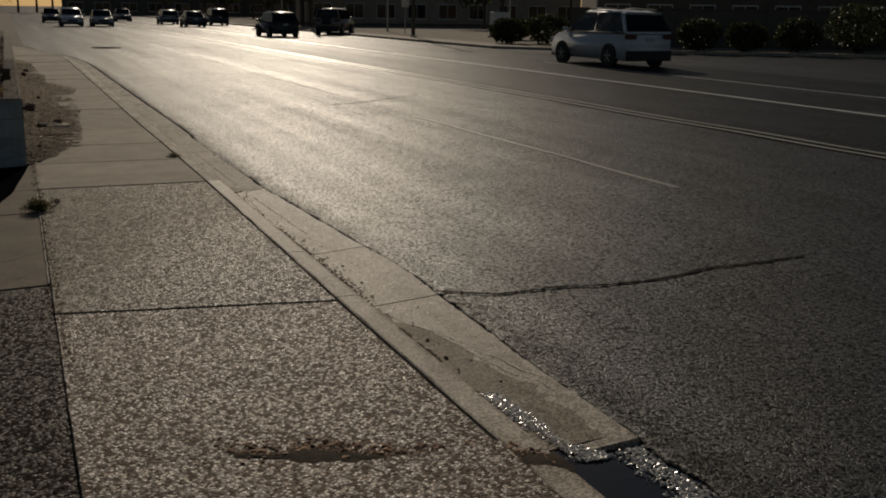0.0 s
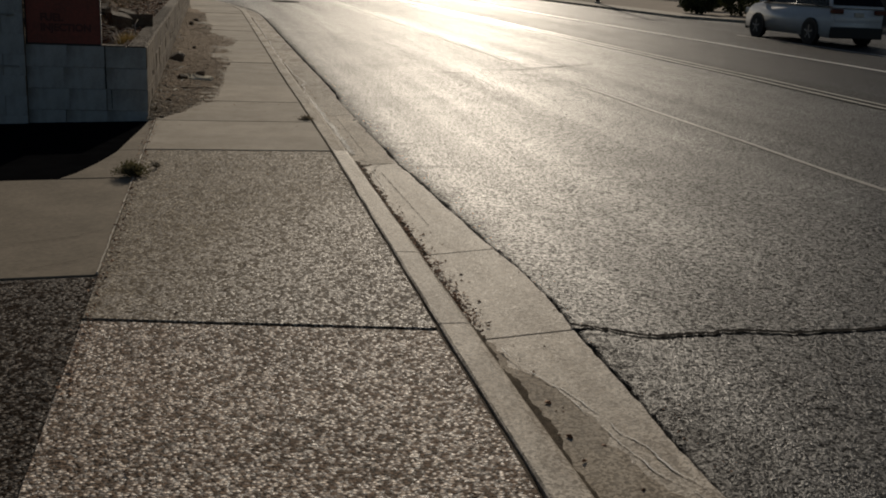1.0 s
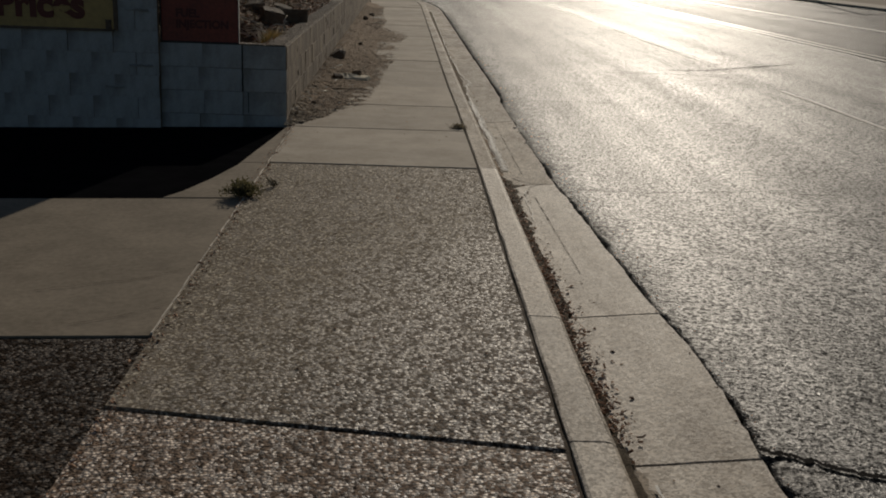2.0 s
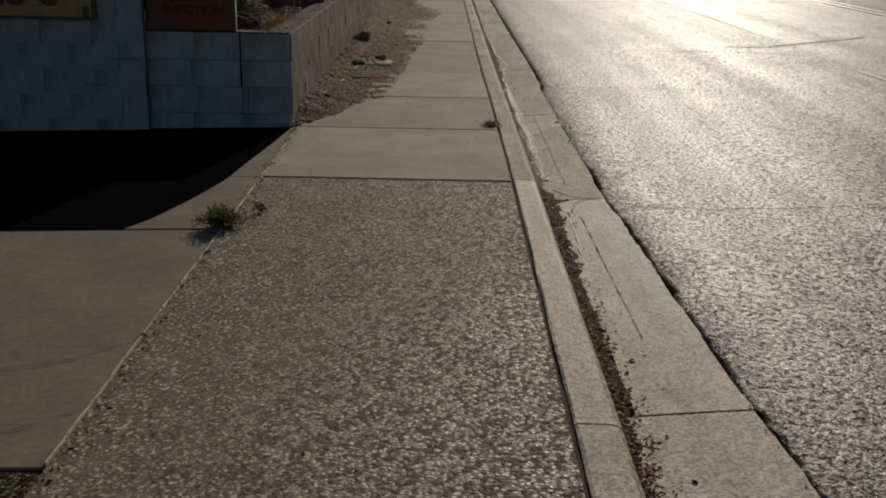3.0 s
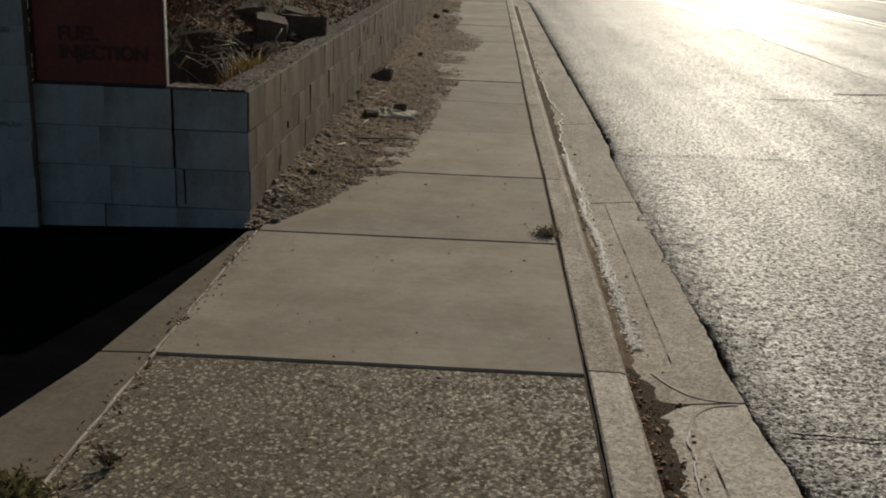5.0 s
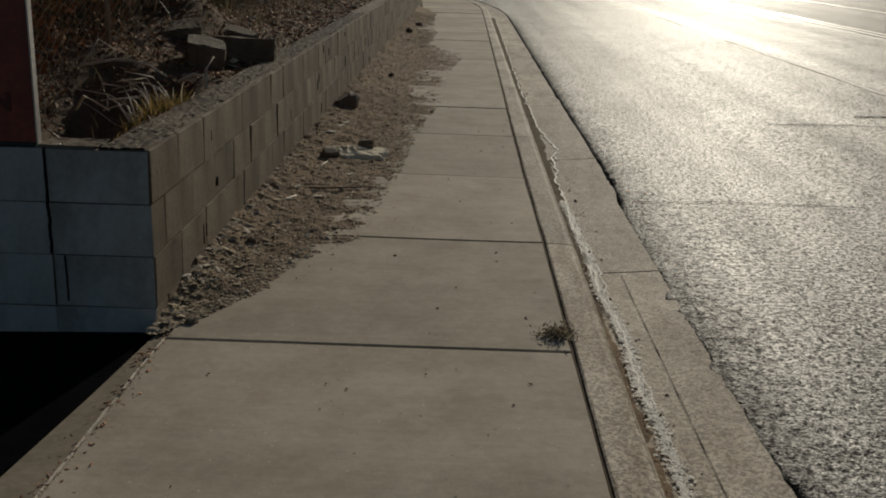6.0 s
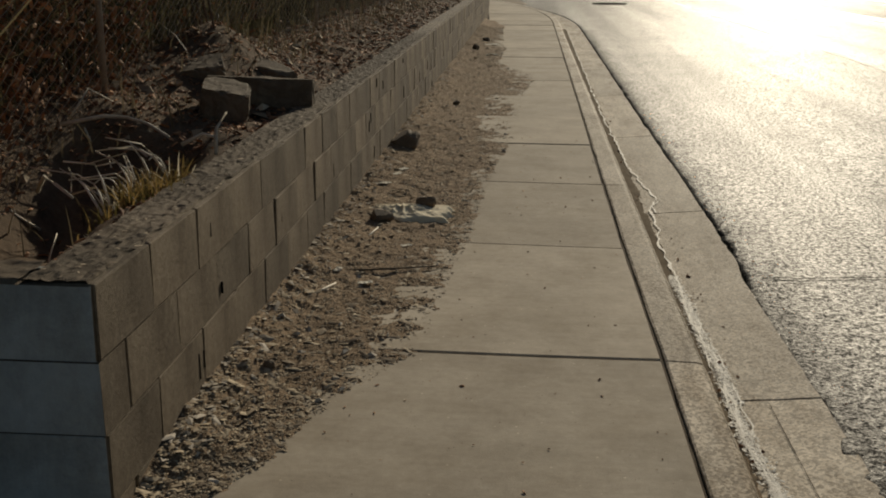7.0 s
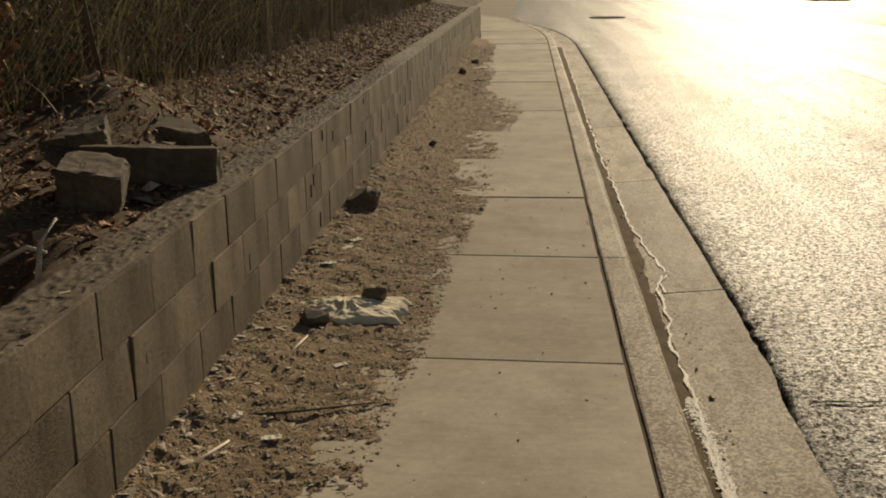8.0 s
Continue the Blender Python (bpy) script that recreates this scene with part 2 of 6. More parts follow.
DIRT = m_simple("dry_dirt", (0.135, 0.093, 0.057), (0.37, 0.27, 0.175), 5, 0.95, 0, 1.0, 0.014, 0.2, 12)
DESERT = m_simple("desert_ground", (0.17, 0.135, 0.10), (0.32, 0.26, 0.195), 0.6, 0.95, 0, 0.6, 0.02, 0.2, 12)
BLOCK = m_block("grey_block", (0.075, 0.058, 0.040), (0.165, 0.131, 0.093), (0.30, 0.245, 0.18), 0.9, 0.68, 1.25)
PAINTED = m_block("pale_blue_paint", (0.20, 0.225, 0.24), (0.34, 0.37, 0.385), (0.45, 0.48, 0.485), 0.8, 0.97, 1.03)
MORTAR = m_simple("mortar", (0.08, 0.064, 0.045), (0.17, 0.138, 0.098), 12, 0.95, 0, 0.6, 0.005, 0.2)
WHITE_LINE = m_simple("worn_road_paint", (0.34, 0.32, 0.28), (0.80, 0.78, 0.72), 7, 0.42, 0, 0.4, 0.003, 0.5, 10)
FADED_LINE = m_simple("faded_road_paint", (0.05, 0.047, 0.042), (0.22, 0.205, 0.18), 9, 0.6, 0, 0.7, 0.012, 0.5, 8)
YELLOW_LINE = m_simple("worn_yellow_paint", (0.16, 0.145, 0.10), (0.42, 0.38, 0.28), 7, 0.42, 0, 0.4, 0.003, 0.5, 10)
TAR = m_simple("crack_tar", (0.008, 0.007, 0.006), (0.02, 0.018, 0.015), 20, 0.95, 0, 0.6, 0.004, 0.03)
RUBBLE = m_block("broken_concrete", (0.07, 0.055, 0.038), (0.145, 0.115, 0.082), (0.26, 0.212, 0.155))
STONE = m_simple("dark_stone", (0.09, 0.064, 0.042), (0.21, 0.155, 0.105), 14, 0.85, 0, 0.7, 0.01)
STEEL = m_simple("galvanised_steel", (0.42, 0.40, 0.37), (0.62, 0.59, 0.54), 20, 0.42, 0.7, 0.1, 0.001)
WIRE = m_simple("weathered_wire", (0.30, 0.24, 0.18), (0.56, 0.47, 0.36), 30, 0.42, 0.5, 0.0)
RED_SIGN = m_simple("red_sign_face", (0.10, 0.022, 0.016), (0.25, 0.05, 0.032), 4, 0.5, 0, 0.15, 0.002)
DARK_RED = m_simple("dark_red_lettering", (0.05, 0.008, 0.008), (0.09, 0.014, 0.012), 9, 0.5, 0, 0.0)
YELLOW_SIGN = m_simple("yellow_sign_face", (0.30, 0.21, 0.08), (0.48, 0.345, 0.13), 3, 0.6, 0, 0.15, 0.002)
BROWN_RED = m_simple("brown_red_lettering", (0.09, 0.02, 0.014), (0.14, 0.03, 0.02), 9, 0.55, 0, 0.0)
METAL_EDGE = m_simple("pale_metal_edge", (0.42, 0.40, 0.38), (0.6, 0.57, 0.54), 9, 0.4, 0.5, 0.1, 0.001)

PAPER = m_simple("weathered_paper", (0.5, 0.46, 0.38), (0.72, 0.68, 0.58), 15, 0.85, 0, 0.2, 0.002)
STICK = m_simple("bleached_stick", (0.36, 0.32, 0.25), (0.72, 0.66, 0.55), 20, 0.7, 0, 0.4, 0.003)
BLEACHED = m_simple("bleached_stalk", (0.55, 0.5, 0.4), (0.85, 0.8, 0.68), 20, 0.7, 0, 0.4, 0.003)
BARK = m_simple("dark_bark", (0.05, 0.038, 0.027), (0.12, 0.095, 0.07), 8, 0.9, 0, 0.8, 0.01)
CRUST = m_simple("white_mineral_crust", (0.62, 0.58, 0.5), (0.86, 0.83, 0.76), 30, 0.7, 0, 0.7, 0.004)
CHIPS = m_leafy("litter_chips", (0.10, 0.07, 0.045), (0.62, 0.51, 0.36), 0.1, 0.85)
LITTER = m_leafy("leaf_litter", (0.11, 0.05, 0.026), (0.58, 0.31, 0.16), 0.12, 0.75)
BRUSH = m_leafy("dry_brush_stalks", (0.052, 0.052, 0.028), (0.245, 0.215, 0.125), 0.25, 0.7)
GRASS = m_leafy("dry_grass_blades", (0.06, 0.058, 0.02), (0.30, 0.20, 0.075), 0.45)
WEED = m_leafy("dusty_weed_leaves", (0.055, 0.055, 0.022), (0.27, 0.235, 0.12), 0.4)
DRYWEED = m_leafy("dried_weed", (0.06, 0.05, 0.032), (0.22, 0.18, 0.115), 0.25)
CLOTH = m_leafy("dirty_white_cloth", (0.80, 0.71, 0.53), (0.85, 0.76, 0.58), 0.18, 0.9)
DRYTUFT = m_leafy("bleached_tuft", (0.14, 0.115, 0.075), (0.42, 0.36, 0.25), 0.4)
FOLIAGE = m_leafy("tree_foliage", (0.025, 0.034, 0.012), (0.08, 0.09, 0.035), 0.3)
PALESTONE = m_leafy("pale_matte_stones", (0.26, 0.22, 0.17), (0.56, 0.5, 0.42), 0.0, 0.9)
# Near-white stone colour paints in the sun glints on wet gravel.
PEBBLES = m_leafy("glint_pale_pebbles", (0.4, 0.37, 0.32), (0.86, 0.83, 0.77), 0.0, 0.2)
GLASSY = m_simple("tinted_car_glass", (0.008, 0.009, 0.011), (0.013, 0.014, 0.016), 3, 0.06, 0, 0.0)
RUBBER = m_simple("tyre_rubber", (0.010, 0.010, 0.010), (0.022, 0.021, 0.020), 30, 0.75, 0, 0.3, 0.003)
PLASTIC = m_simple("black_plastic", (0.012, 0.012, 0.013), (0.022, 0.022, 0.023), 30, 0.55, 0, 0.1, 0.001)
ALLOY = m_simple("alloy_rim", (0.34, 0.34, 0.35), (0.52, 0.52, 0.53), 20, 0.3, 0.85, 0.0)
TAIL = m_simple("tail_lamp_red", (0.07, 0.008, 0.008), (0.12, 0.012, 0.01), 20, 0.2, 0, 0.0)
LAMP = m_simple("headlamp_lens", (0.65, 0.65, 0.63), (0.85, 0.85, 0.82), 20, 0.12, 0.2, 0.0)
STUCCO = m_simple("tan_stucco", (0.26, 0.21, 0.155), (0.42, 0.35, 0.27), 1.2, 0.9, 0, 0.4, 0.006)
DARKWALL = m_simple("brown_stucco", (0.09, 0.072, 0.056), (0.17, 0.138, 0.108), 1.2, 0.9, 0, 0.4, 0.006)
PALEPAINT = m_simple("white_trim_paint", (0.58, 0.56, 0.52), (0.74, 0.72, 0.67), 4, 0.6, 0, 0.1, 0.002)
ROOF = m_simple("roof_membrane", (0.12, 0.105, 0.09), (0.2, 0.18, 0.155), 2, 0.9, 0, 0.3, 0.006)
WOOD = m_simple("weathered_pole_wood", (0.07, 0.052, 0.038), (0.16, 0.125, 0.092), 6, 0.85, 0, 0.5, 0.006)


def m_paint(name, c):
    m = Mat(name, 0.28, 0.0, 0.5)
    col = m.ramp(m.noise(2.5, 5), [(0.3, tuple(x * 0.9 for x in c)), (0.7, c)])
    dust = m.ramp(m.noise(30, 4), [(0.4, (0.9,) * 3), (0.7, (1,) * 3)])
    m.color(m.mix(col, dust, 1.0, "MULTIPLY"))
    m.b.inputs["Coat Weight"].default_value = 0.6
    m.b.inputs["Coat Roughness"].default_value = 0.08
    return m.m


CAR_WHITE, CAR_SILVER, CAR_BLACK, CAR_GREY, CAR_TAN = (m_paint("white_car_paint", (0.74, 0.75, 0.76)), m_paint("silver_car_paint", (0.42, 0.43, 0.44)),
    m_paint("black_car_paint", (0.018, 0.018, 0.02)), m_paint("grey_car_paint", (0.11, 0.115, 0.12)), m_paint("tan_car_paint", (0.23, 0.21, 0.17)))


def m_water(name, col):
    m = Mat(name, 0.06, 0, 0.5)
    m.color(col)
    m.b.inputs["IOR"].default_value = 1.33
    m.bump((m.noise(22, 4), 0.25, 0.004), (m.noise(120, 2), 0.2, 0.001))
    return m.m


PUDDLE = m_water("muddy_water", (0.010, 0.012, 0.017))
FILM = m_grit("dried_silt_film", (0.20, 0.166, 0.124), (0.42, 0.358, 0.275), 0.4)
WET = m_simple("damp_silt", (0.10, 0.078, 0.054), (0.2, 0.16, 0.115), 5, 0.95, 0, 0.6, 0.006, 0.04, 12)

# ---- mesh helpers ----


def mesh_of(name, bm, material, smooth=False):
    me = bpy.data.meshes.new(name)
    bm.to_mesh(me)
    bm.free()
    for m in material if isinstance(material, (list, tuple)) else [material]:
        me.materials.append(m)
    if smooth:
        me.polygons.foreach_set("use_smooth", [True] * len(me.polygons))
    return me


def part(name, bm, material, parent=None, label="", smooth=False):
    ob = new(name, mesh_of(name, bm, material, smooth))
    if parent is not None:
        ob.parent = parent
    return tagged(ob, label)


def from_arrays(name, verts, faces, material, parent=None, smooth=False):
    me = bpy.data.meshes.new(name)
    me.from_pydata([tuple(v) for v in verts], [], [tuple(f) for f in faces])
    me.materials.append(material)
    if smooth:
        me.polygons.foreach_set("use_smooth", [True] * len(me.polygons))
    me.update()
    ob = new(name, me)
    if parent is not None:
        ob.parent = parent
    return ob


def base(name, x, y, z, rz=0.0):
    e = new(name)
    e.empty_display_size = 0.1
    e.matrix_world = pose(x, y, z, 0, 0, rz)
    return e


def box(x0, x1, y0, y1, z0, z1, bevel=0.0, seg=1, jitter=0.0, bm=None):
    out = bm or bmesh.new()
    b = bmesh.new()
    bmesh.ops.create_cube(b, size=1, matrix=Matrix.LocRotScale(((x0 + x1) / 2, (y0 + y1) / 2, (z0 + z1) / 2), None, (abs(x1 - x0), abs(y1 - y0), abs(z1 - z0))))
    if bevel:
        bmesh.ops.bevel(b, geom=b.edges[:], offset=bevel, segments=seg, affect="EDGES", profile=0.6)
    if jitter:
        for v in b.verts:
            v.co += Vector((random.uniform(-1, 1), random.uniform(-1, 1), random.uniform(-1, 1))) * jitter
    if bm is None:
        return b
    tmp = bpy.data.meshes.new("tmp")
    b.to_mesh(tmp)
    b.free()
    out.from_mesh(tmp)
    bpy.data.meshes.remove(tmp)
    return out


def tube(points, radius, sides=6, taper=1.0, bm=None):
    """A round bar along the points."""
    out = bm or bmesh.new()
    rings = []
    n = len(points)
    for i, p in enumerate(points):
        p = Vector(p)
        d = (Vector(points[min(i + 1, n - 1)]) - Vector(points[max(i - 1, 0)])).normalized()
        u = d.orthogonal().normalized()
        w = d.cross(u)
        r = radius * (1 + (taper - 1) * i / max(1, n - 1))
        rings.append([out.verts.new(p + (u * math.cos(a) + w * math.sin(a)) * r) for a in [2 * math.pi * k / sides for k in range(sides)]])
    for a, b in zip(rings, rings[1:]):
        for k in range(sides):
            out.faces.new((a[k], a[(k + 1) % sides], b[(k + 1) % sides], b[k]))
    out.faces.new(rings[0][::-1])
    out.faces.new(rings[-1])
    return out


def grid_sheet(name, us, vs, f, material, parent=None, smooth=True):
    """A sheet over u and v; f gives the place."""
    verts = [f(u, v) for v in vs for u in us]
    nu = len(us)
    faces = [(j * nu + i, j * nu + i + 1, (j + 1) * nu + i + 1, (j + 1) * nu + i) for j in range(len(vs) - 1) for i in range(nu - 1)]
    return from_arrays(name, verts, faces, material, parent, smooth)


def nz(x, y, s, k=0.0):
    return noise.noise(Vector((x * s, y * s, k)))


def steps(a, b, d):
    n = max(1, round((b - a) / d))
    return [a + (b - a) * i / n for i in range(n + 1)]


def lerp(v, xs, ys):
    return float(np.interp(v, xs, ys))


def words(name, text, size, m, material, parent, extrude=0.002, bold=0.0):
    cu = bpy.data.curves.new(name, "FONT")
    cu.body, cu.size, cu.extrude, cu.offset = text, size, extrude, bold
    tmp = bpy.data.objects.new(name, cu)
    scene.collection.objects.link(tmp)
    dg = bpy.context.evaluated_depsgraph_get()
    me = bpy.data.meshes.new_from_object(tmp.evaluated_get(dg))
    bpy.data.objects.remove(tmp)
    me.materials.clear()
    me.materials.append(material)
    ob = new(name, me)
    ob.parent = parent
    ob.matrix_basis = m
    return ob


# ---- levels ----
FAR_Y = 34.0


def bend(y):
    """How far the kerb swings aside past the straight stretch."""
    return 0.0 if y < FAR_Y else -0.011 * (y - FAR_Y) ** 2


def lip(y):
    return lerp(y, (4.5, 6.2, 9.4, 13), (-0.045, -0.065, -0.125, -0.13))


def road_z(x, y):
    e = lip(y) + 0.004
    return e + (-0.10 - e) * min(1.0, max(0.0, (x - 2.5) / 1.6))


EDGE_Y = (2.5, 3.1, 3.8, 4.5, 5.2, 5.7, 6.4, 7.4, 8.8, 9.4, 10.0, 10.8, 11.5, 11.9, 12.4, 13.5, 14.4, 16.3, 19.5)
EDGE_X = (2.45, 2.455, 2.485, 2.50, 2.545, 2.545, 2.515, 2.50, 2.485, 2.452, 2.475, 2.425, 2.44, 2.41, 2.44, 2.42, 2.495, 2.50, 2.487)


def edge_line(y):
    """The broken rim of the asphalt, without its small bites."""
    return lerp(y, EDGE_Y, EDGE_X)


def road_edge(y):
    return edge_line(y) + bend(y) + 0.030 * nz(0, y, 3.1, 5) + 0.026 * nz(0, y, 9, 6) + 0.018 * nz(0, y, 21, 7)


# ---- ground, road ----
ground = grid_sheet("ground", [-1500, -200, -40, 60, 200, 1500], [-1500, -200, -30, 60, 200, 700, 1800], lambda u, v: (u, v, -0.45), DESERT)
tagged(ground, "pale dry desert ground reaching the horizon", "ground", kind="structure")

_offs = [0, 0.004, 0.03, 0.08, 0.16, 0.3, 0.5, 0.8, 1.2, 1.7, 2.4, 3.3, 4.5, 6.0, 8.0, 11.0, 15.0, 19.8]
_ys = steps(-6, 16, 0.035) + steps(16, 60, 0.12)[1:] + [70, 85, 100, 130, 180, 300, 700, 1200]


def _road(i, y):
    x = road_edge(y) + _offs[i] if i < 17 else 22.3
    z = road_z(x, y) + 0.012 * nz(x, y, 0.5) + (0.005 * nz(x, y, 14, 2) if i < 9 else 0)
    if i == 0:
        z -= 0.09
    elif i == 1:
        z -= 0.012
    elif i == 2:
        z -= 0.004
    return (x, y, z)


road = grid_sheet("road", list(range(len(_offs))), _ys, _road, ASPHALT)
tagged(road, "worn grey asphalt road glaring under a low sun", "road", kind="structure")


dark_lane = grid_sheet("road_lane", [11.0, 12.5, 14.9, 18, 22.2], steps(-20, 60, 0.5) + [70, 90, 120, 200, 300], lambda u, v: (u, v, road_z(u, v) + 0.012 * nz(u, v, 0.5) + 0.008), LANE)
tagged(dark_lane, "darker asphalt of the far lanes", "road", kind="structure")


def strip(name, x, y0, y1, w, material, label, ragged=0.006):
    """A painted line along the road."""
    ob = grid_sheet(name, [-w / 2, 0, w / 2], steps(y0, y1, 0.25 if y1 - y0 < 40 else 2.0),
        lambda u, v: (x + u + ragged * nz(u * 9, v, 3.0), v, road_z(x + u, v) + 0.012 * nz(x + u, v, 0.5) + (0.006 if x < 8 else 0.02)), material)
    return tagged(ob, label, "road marking", kind="structure")


for _y in steps(7.9 - 12.2, 7.9 + 12.2 * 9, 12.2):
    strip("lane_dash", 6.6, _y, _y + 8.0, 0.07, FADED_LINE, "worn white dashed lane line on the asphalt")
strip("centre_line", 10.55, -20, 300, 0.11, YELLOW_LINE, "worn yellow centre line on the asphalt")
strip("centre_line", 10.85, -20, 300, 0.11, YELLOW_LINE, "worn yellow centre line on the asphalt")
strip("turn_lane_line", 15.0, -20, 300, 0.20, WHITE_LINE, "bold pale line edging the turning lane")
strip("turn_lane_line", 18.3, -20, 33, 0.12, WHITE_LINE, "thin pale lane line near the far kerb")


def crack(name, pts, w, k):
    """A dark ragged crack that follows the points over the road."""
    us = steps(0, len(pts) - 1, 0.06)
    xs, ys = [p[0] for p in pts], [p[1] for p in pts]
    idx = list(range(len(pts)))

    def f(side, u):
        x, y = lerp(u, idx, xs), lerp(u, idx, ys) + 0.03 * nz(u, k, 4) + 0.012 * nz(u, k, 15)
        half = w * (0.5 + 0.45 * nz(u, k, 9, 3))
        return (x, y + side * half, road_z(x, y) + 0.012 * nz(x, y, 0.5) + 0.008)
    ob = grid_sheet(name, [-1, 1], us, f, TAR)
    return tagged(ob, "dark open crack across the asphalt", "crack", kind="structure")


crack("road_crack", [(2.5, 4.71), (2.62, 4.66), (2.75, 4.58), (2.87, 4.54), (3.1, 4.58), (3.35, 4.63), (3.67, 4.61), (4.15, 4.67), (4.73, 4.83), (5.2, 4.85), (5.65, 4.90)], 0.034, 1.0)
crack("road_crack", [(2.55, 9.1), (3.2, 9.05), (3.9, 9.15), (4.6, 9.1)], 0.012, 2.0)
crack("road_crack", [(2.55, 14.0), (3.2, 14.05), (4.1, 13.95)], 0.012, 3.0)
crack("road_crack", [(5.5, 18.1), (6.2, 18.3), (7.0, 19.0), (8.3, 20.0)], 0.05, 4.0)
crack("road_crack", [(4.4, 17.4), (5.3, 17.5), (6.3, 17.3)], 0.03, 5.0)

# the manhole far down the road
_mh = base("manhole_cover", 4.1, 47.0, -0.085)
tagged(_mh, "dark round iron manhole cover set in the road", "manhole cover")
_b = bmesh.new()
bmesh.ops.create_cone(_b, cap_ends=True, segments=28, radius1=0.62, radius2=0.60, depth=0.03)
part("collar", _b, TAR, _mh)
_b = bmesh.new()
bmesh.ops.create_cone(_b, cap_ends=True, segments=28, radius1=0.38, radius2=0.37, depth=0.05)
part("lid", _b, TAR, _mh)

# ---- pavement base, driveway ----
under = grid_sheet("pavement_bed", [0.262, 0.4, 0.6, 1.2, 1.79, 1.83, 1.86, 1.99], steps(-6, 60, 0.5), lambda u, v: (u + bend(v), v, -0.05), JOINT)
tagged(under, "soil showing in the pavement joints, darkened for joint shadow", "pavement bed", kind="structure")
gbed = grid_sheet("gutter_bed", [1.99, 2.2, 2.45, 2.62], steps(-6, 60, 0.5), lambda u, v: (u + bend(v), v, lip(v) - 0.075), SOIL)
tagged(gbed, "dark silt under the gutter", "gutter bed", kind="structure")


KERB_DX = lambda y: lerp(y, (4.7, 7, 9.3, 12.5, 14, 16, 20), (0.0, 0.010, 0.024, 0.016, 0.002, -0.004, 0.0))
WALK_L = lambda y: lerp(y, (2, 4.8, 9.2, 11), (0.226, 0.238, 0.268, 0.280))


def apron_z(x):
    return -0.012 + 0.03 * min(0.0, x - 0.2)


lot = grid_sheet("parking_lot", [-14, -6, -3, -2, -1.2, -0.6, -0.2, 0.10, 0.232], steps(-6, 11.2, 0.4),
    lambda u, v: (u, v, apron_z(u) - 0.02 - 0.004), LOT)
tagged(lot, "black asphalt yard, darkened to look shaded, sloping away from the sidewalk", "parking lot", kind="structure")
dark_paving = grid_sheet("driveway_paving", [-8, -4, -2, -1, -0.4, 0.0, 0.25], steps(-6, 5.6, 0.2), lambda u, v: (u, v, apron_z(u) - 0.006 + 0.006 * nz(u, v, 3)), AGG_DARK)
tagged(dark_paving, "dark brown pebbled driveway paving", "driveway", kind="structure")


def apron_edge(y):
    """The west edge of the pale apron: wide in the south, swept in towards the wall corner."""
    return lerp(y, (8.12, 8.3, 8.7, 9.2, 9.8, 10.4, 11.0), (-0.28, -0.19, -0.07, 0.04, 0.10, 0.165, 0.218))


apron = base("driveway_apron", 0, 0, 0)
tagged(apron, "pale concrete driveway apron beside the sidewalk", "apron", kind="structure")


def slab_from(name, f, us, vs, thick, material, parent, label=""):
    """A slab: a top sheet with skirts down to its underside."""
    verts, faces = [], []
    nu, nv = len(us), len(vs)
    for v in vs:
        for u in us:
            verts.append(Vector(f(u, v)))
    faces += [(j * nu + i, j * nu + i + 1, (j + 1) * nu + i + 1, (j + 1) * nu + i) for j in range(nv - 1) for i in range(nu - 1)]
    rim = list(range(nu)) + [j * nu + nu - 1 for j in range(1, nv)] + [(nv - 1) * nu + i for i in range(nu - 2, -1, -1)] + [j * nu for j in range(nv - 2, 0, -1)]
    mid = sum((verts[i] for i in rim), Vector()) / len(rim)
    k0 = len(verts)
    for i in rim:
        out = (verts[i] - mid)
        out.z = 0
        verts.append(verts[i] + out.normalized() * 0.005 - Vector((0, 0, 0.006)))
    k1 = len(verts)
    for i in rim:
        verts.append(verts[k0 + rim.index(i)] - Vector((0, 0, thick)))
    n = len(rim)
    for a in range(n):
        b = (a + 1) % n
        faces.append((rim[b], rim[a], k0 + a, k0 + b))
        faces.append((k0 + b, k0 + a, k1 + a, k1 + b))
    ob = from_arrays(name, verts, faces, material, parent, False)
    return tagged(ob, label)


slab_from("slab", lambda u, v: (u if u < 0.2 else WALK_L(v) - 0.012 + 0.006 * nz(0, v, 3), v, apron_z(u) + 0.003 * nz(u, v, 2)), [-6, -3, -1.5, -0.8, -0.3, 0.0, 0.225], steps(5.61, 8.10, 0.25), 0.05, APRON, apron)
slab_from("slab", lambda u, v: (apron_edge(v) + (WALK_L(v) - 0.012 - apron_edge(v)) * u, v, apron_z(apron_edge(v) + (WALK_L(v) - 0.012 - apron_edge(v)) * u) + 0.002), steps(0, 1, 0.2), steps(8.125, 9.28, 0.1), 0.05, APRON, apron)
slab_from("slab", lambda u, v: (apron_edge(v) + (WALK_L(v) - 0.012 - apron_edge(v)) * u, v, apron_z(apron_edge(v) + (WALK_L(v) - 0.012 - apron_edge(v)) * u) + 0.002), steps(0, 1, 0.2), steps(9.295, 11.0, 0.1), 0.05, APRON, apron)

# Pale concrete colour paints the sunlit look of this raised lip.
slab_from("edge_strip", lambda u, v: (WALK_L(v) - 0.011 + 0.006 * u + 0.006 * nz(0, v, 4) + 0.003 * nz(u, v, 15), v, -0.002 + 0.005 * nz(u, v, 6)), [-1, 0, 0.4], steps(5.62, 10.95, 0.06), 0.03, EDGE, apron, "raised edge strip, its sunlit look put into pale colour")

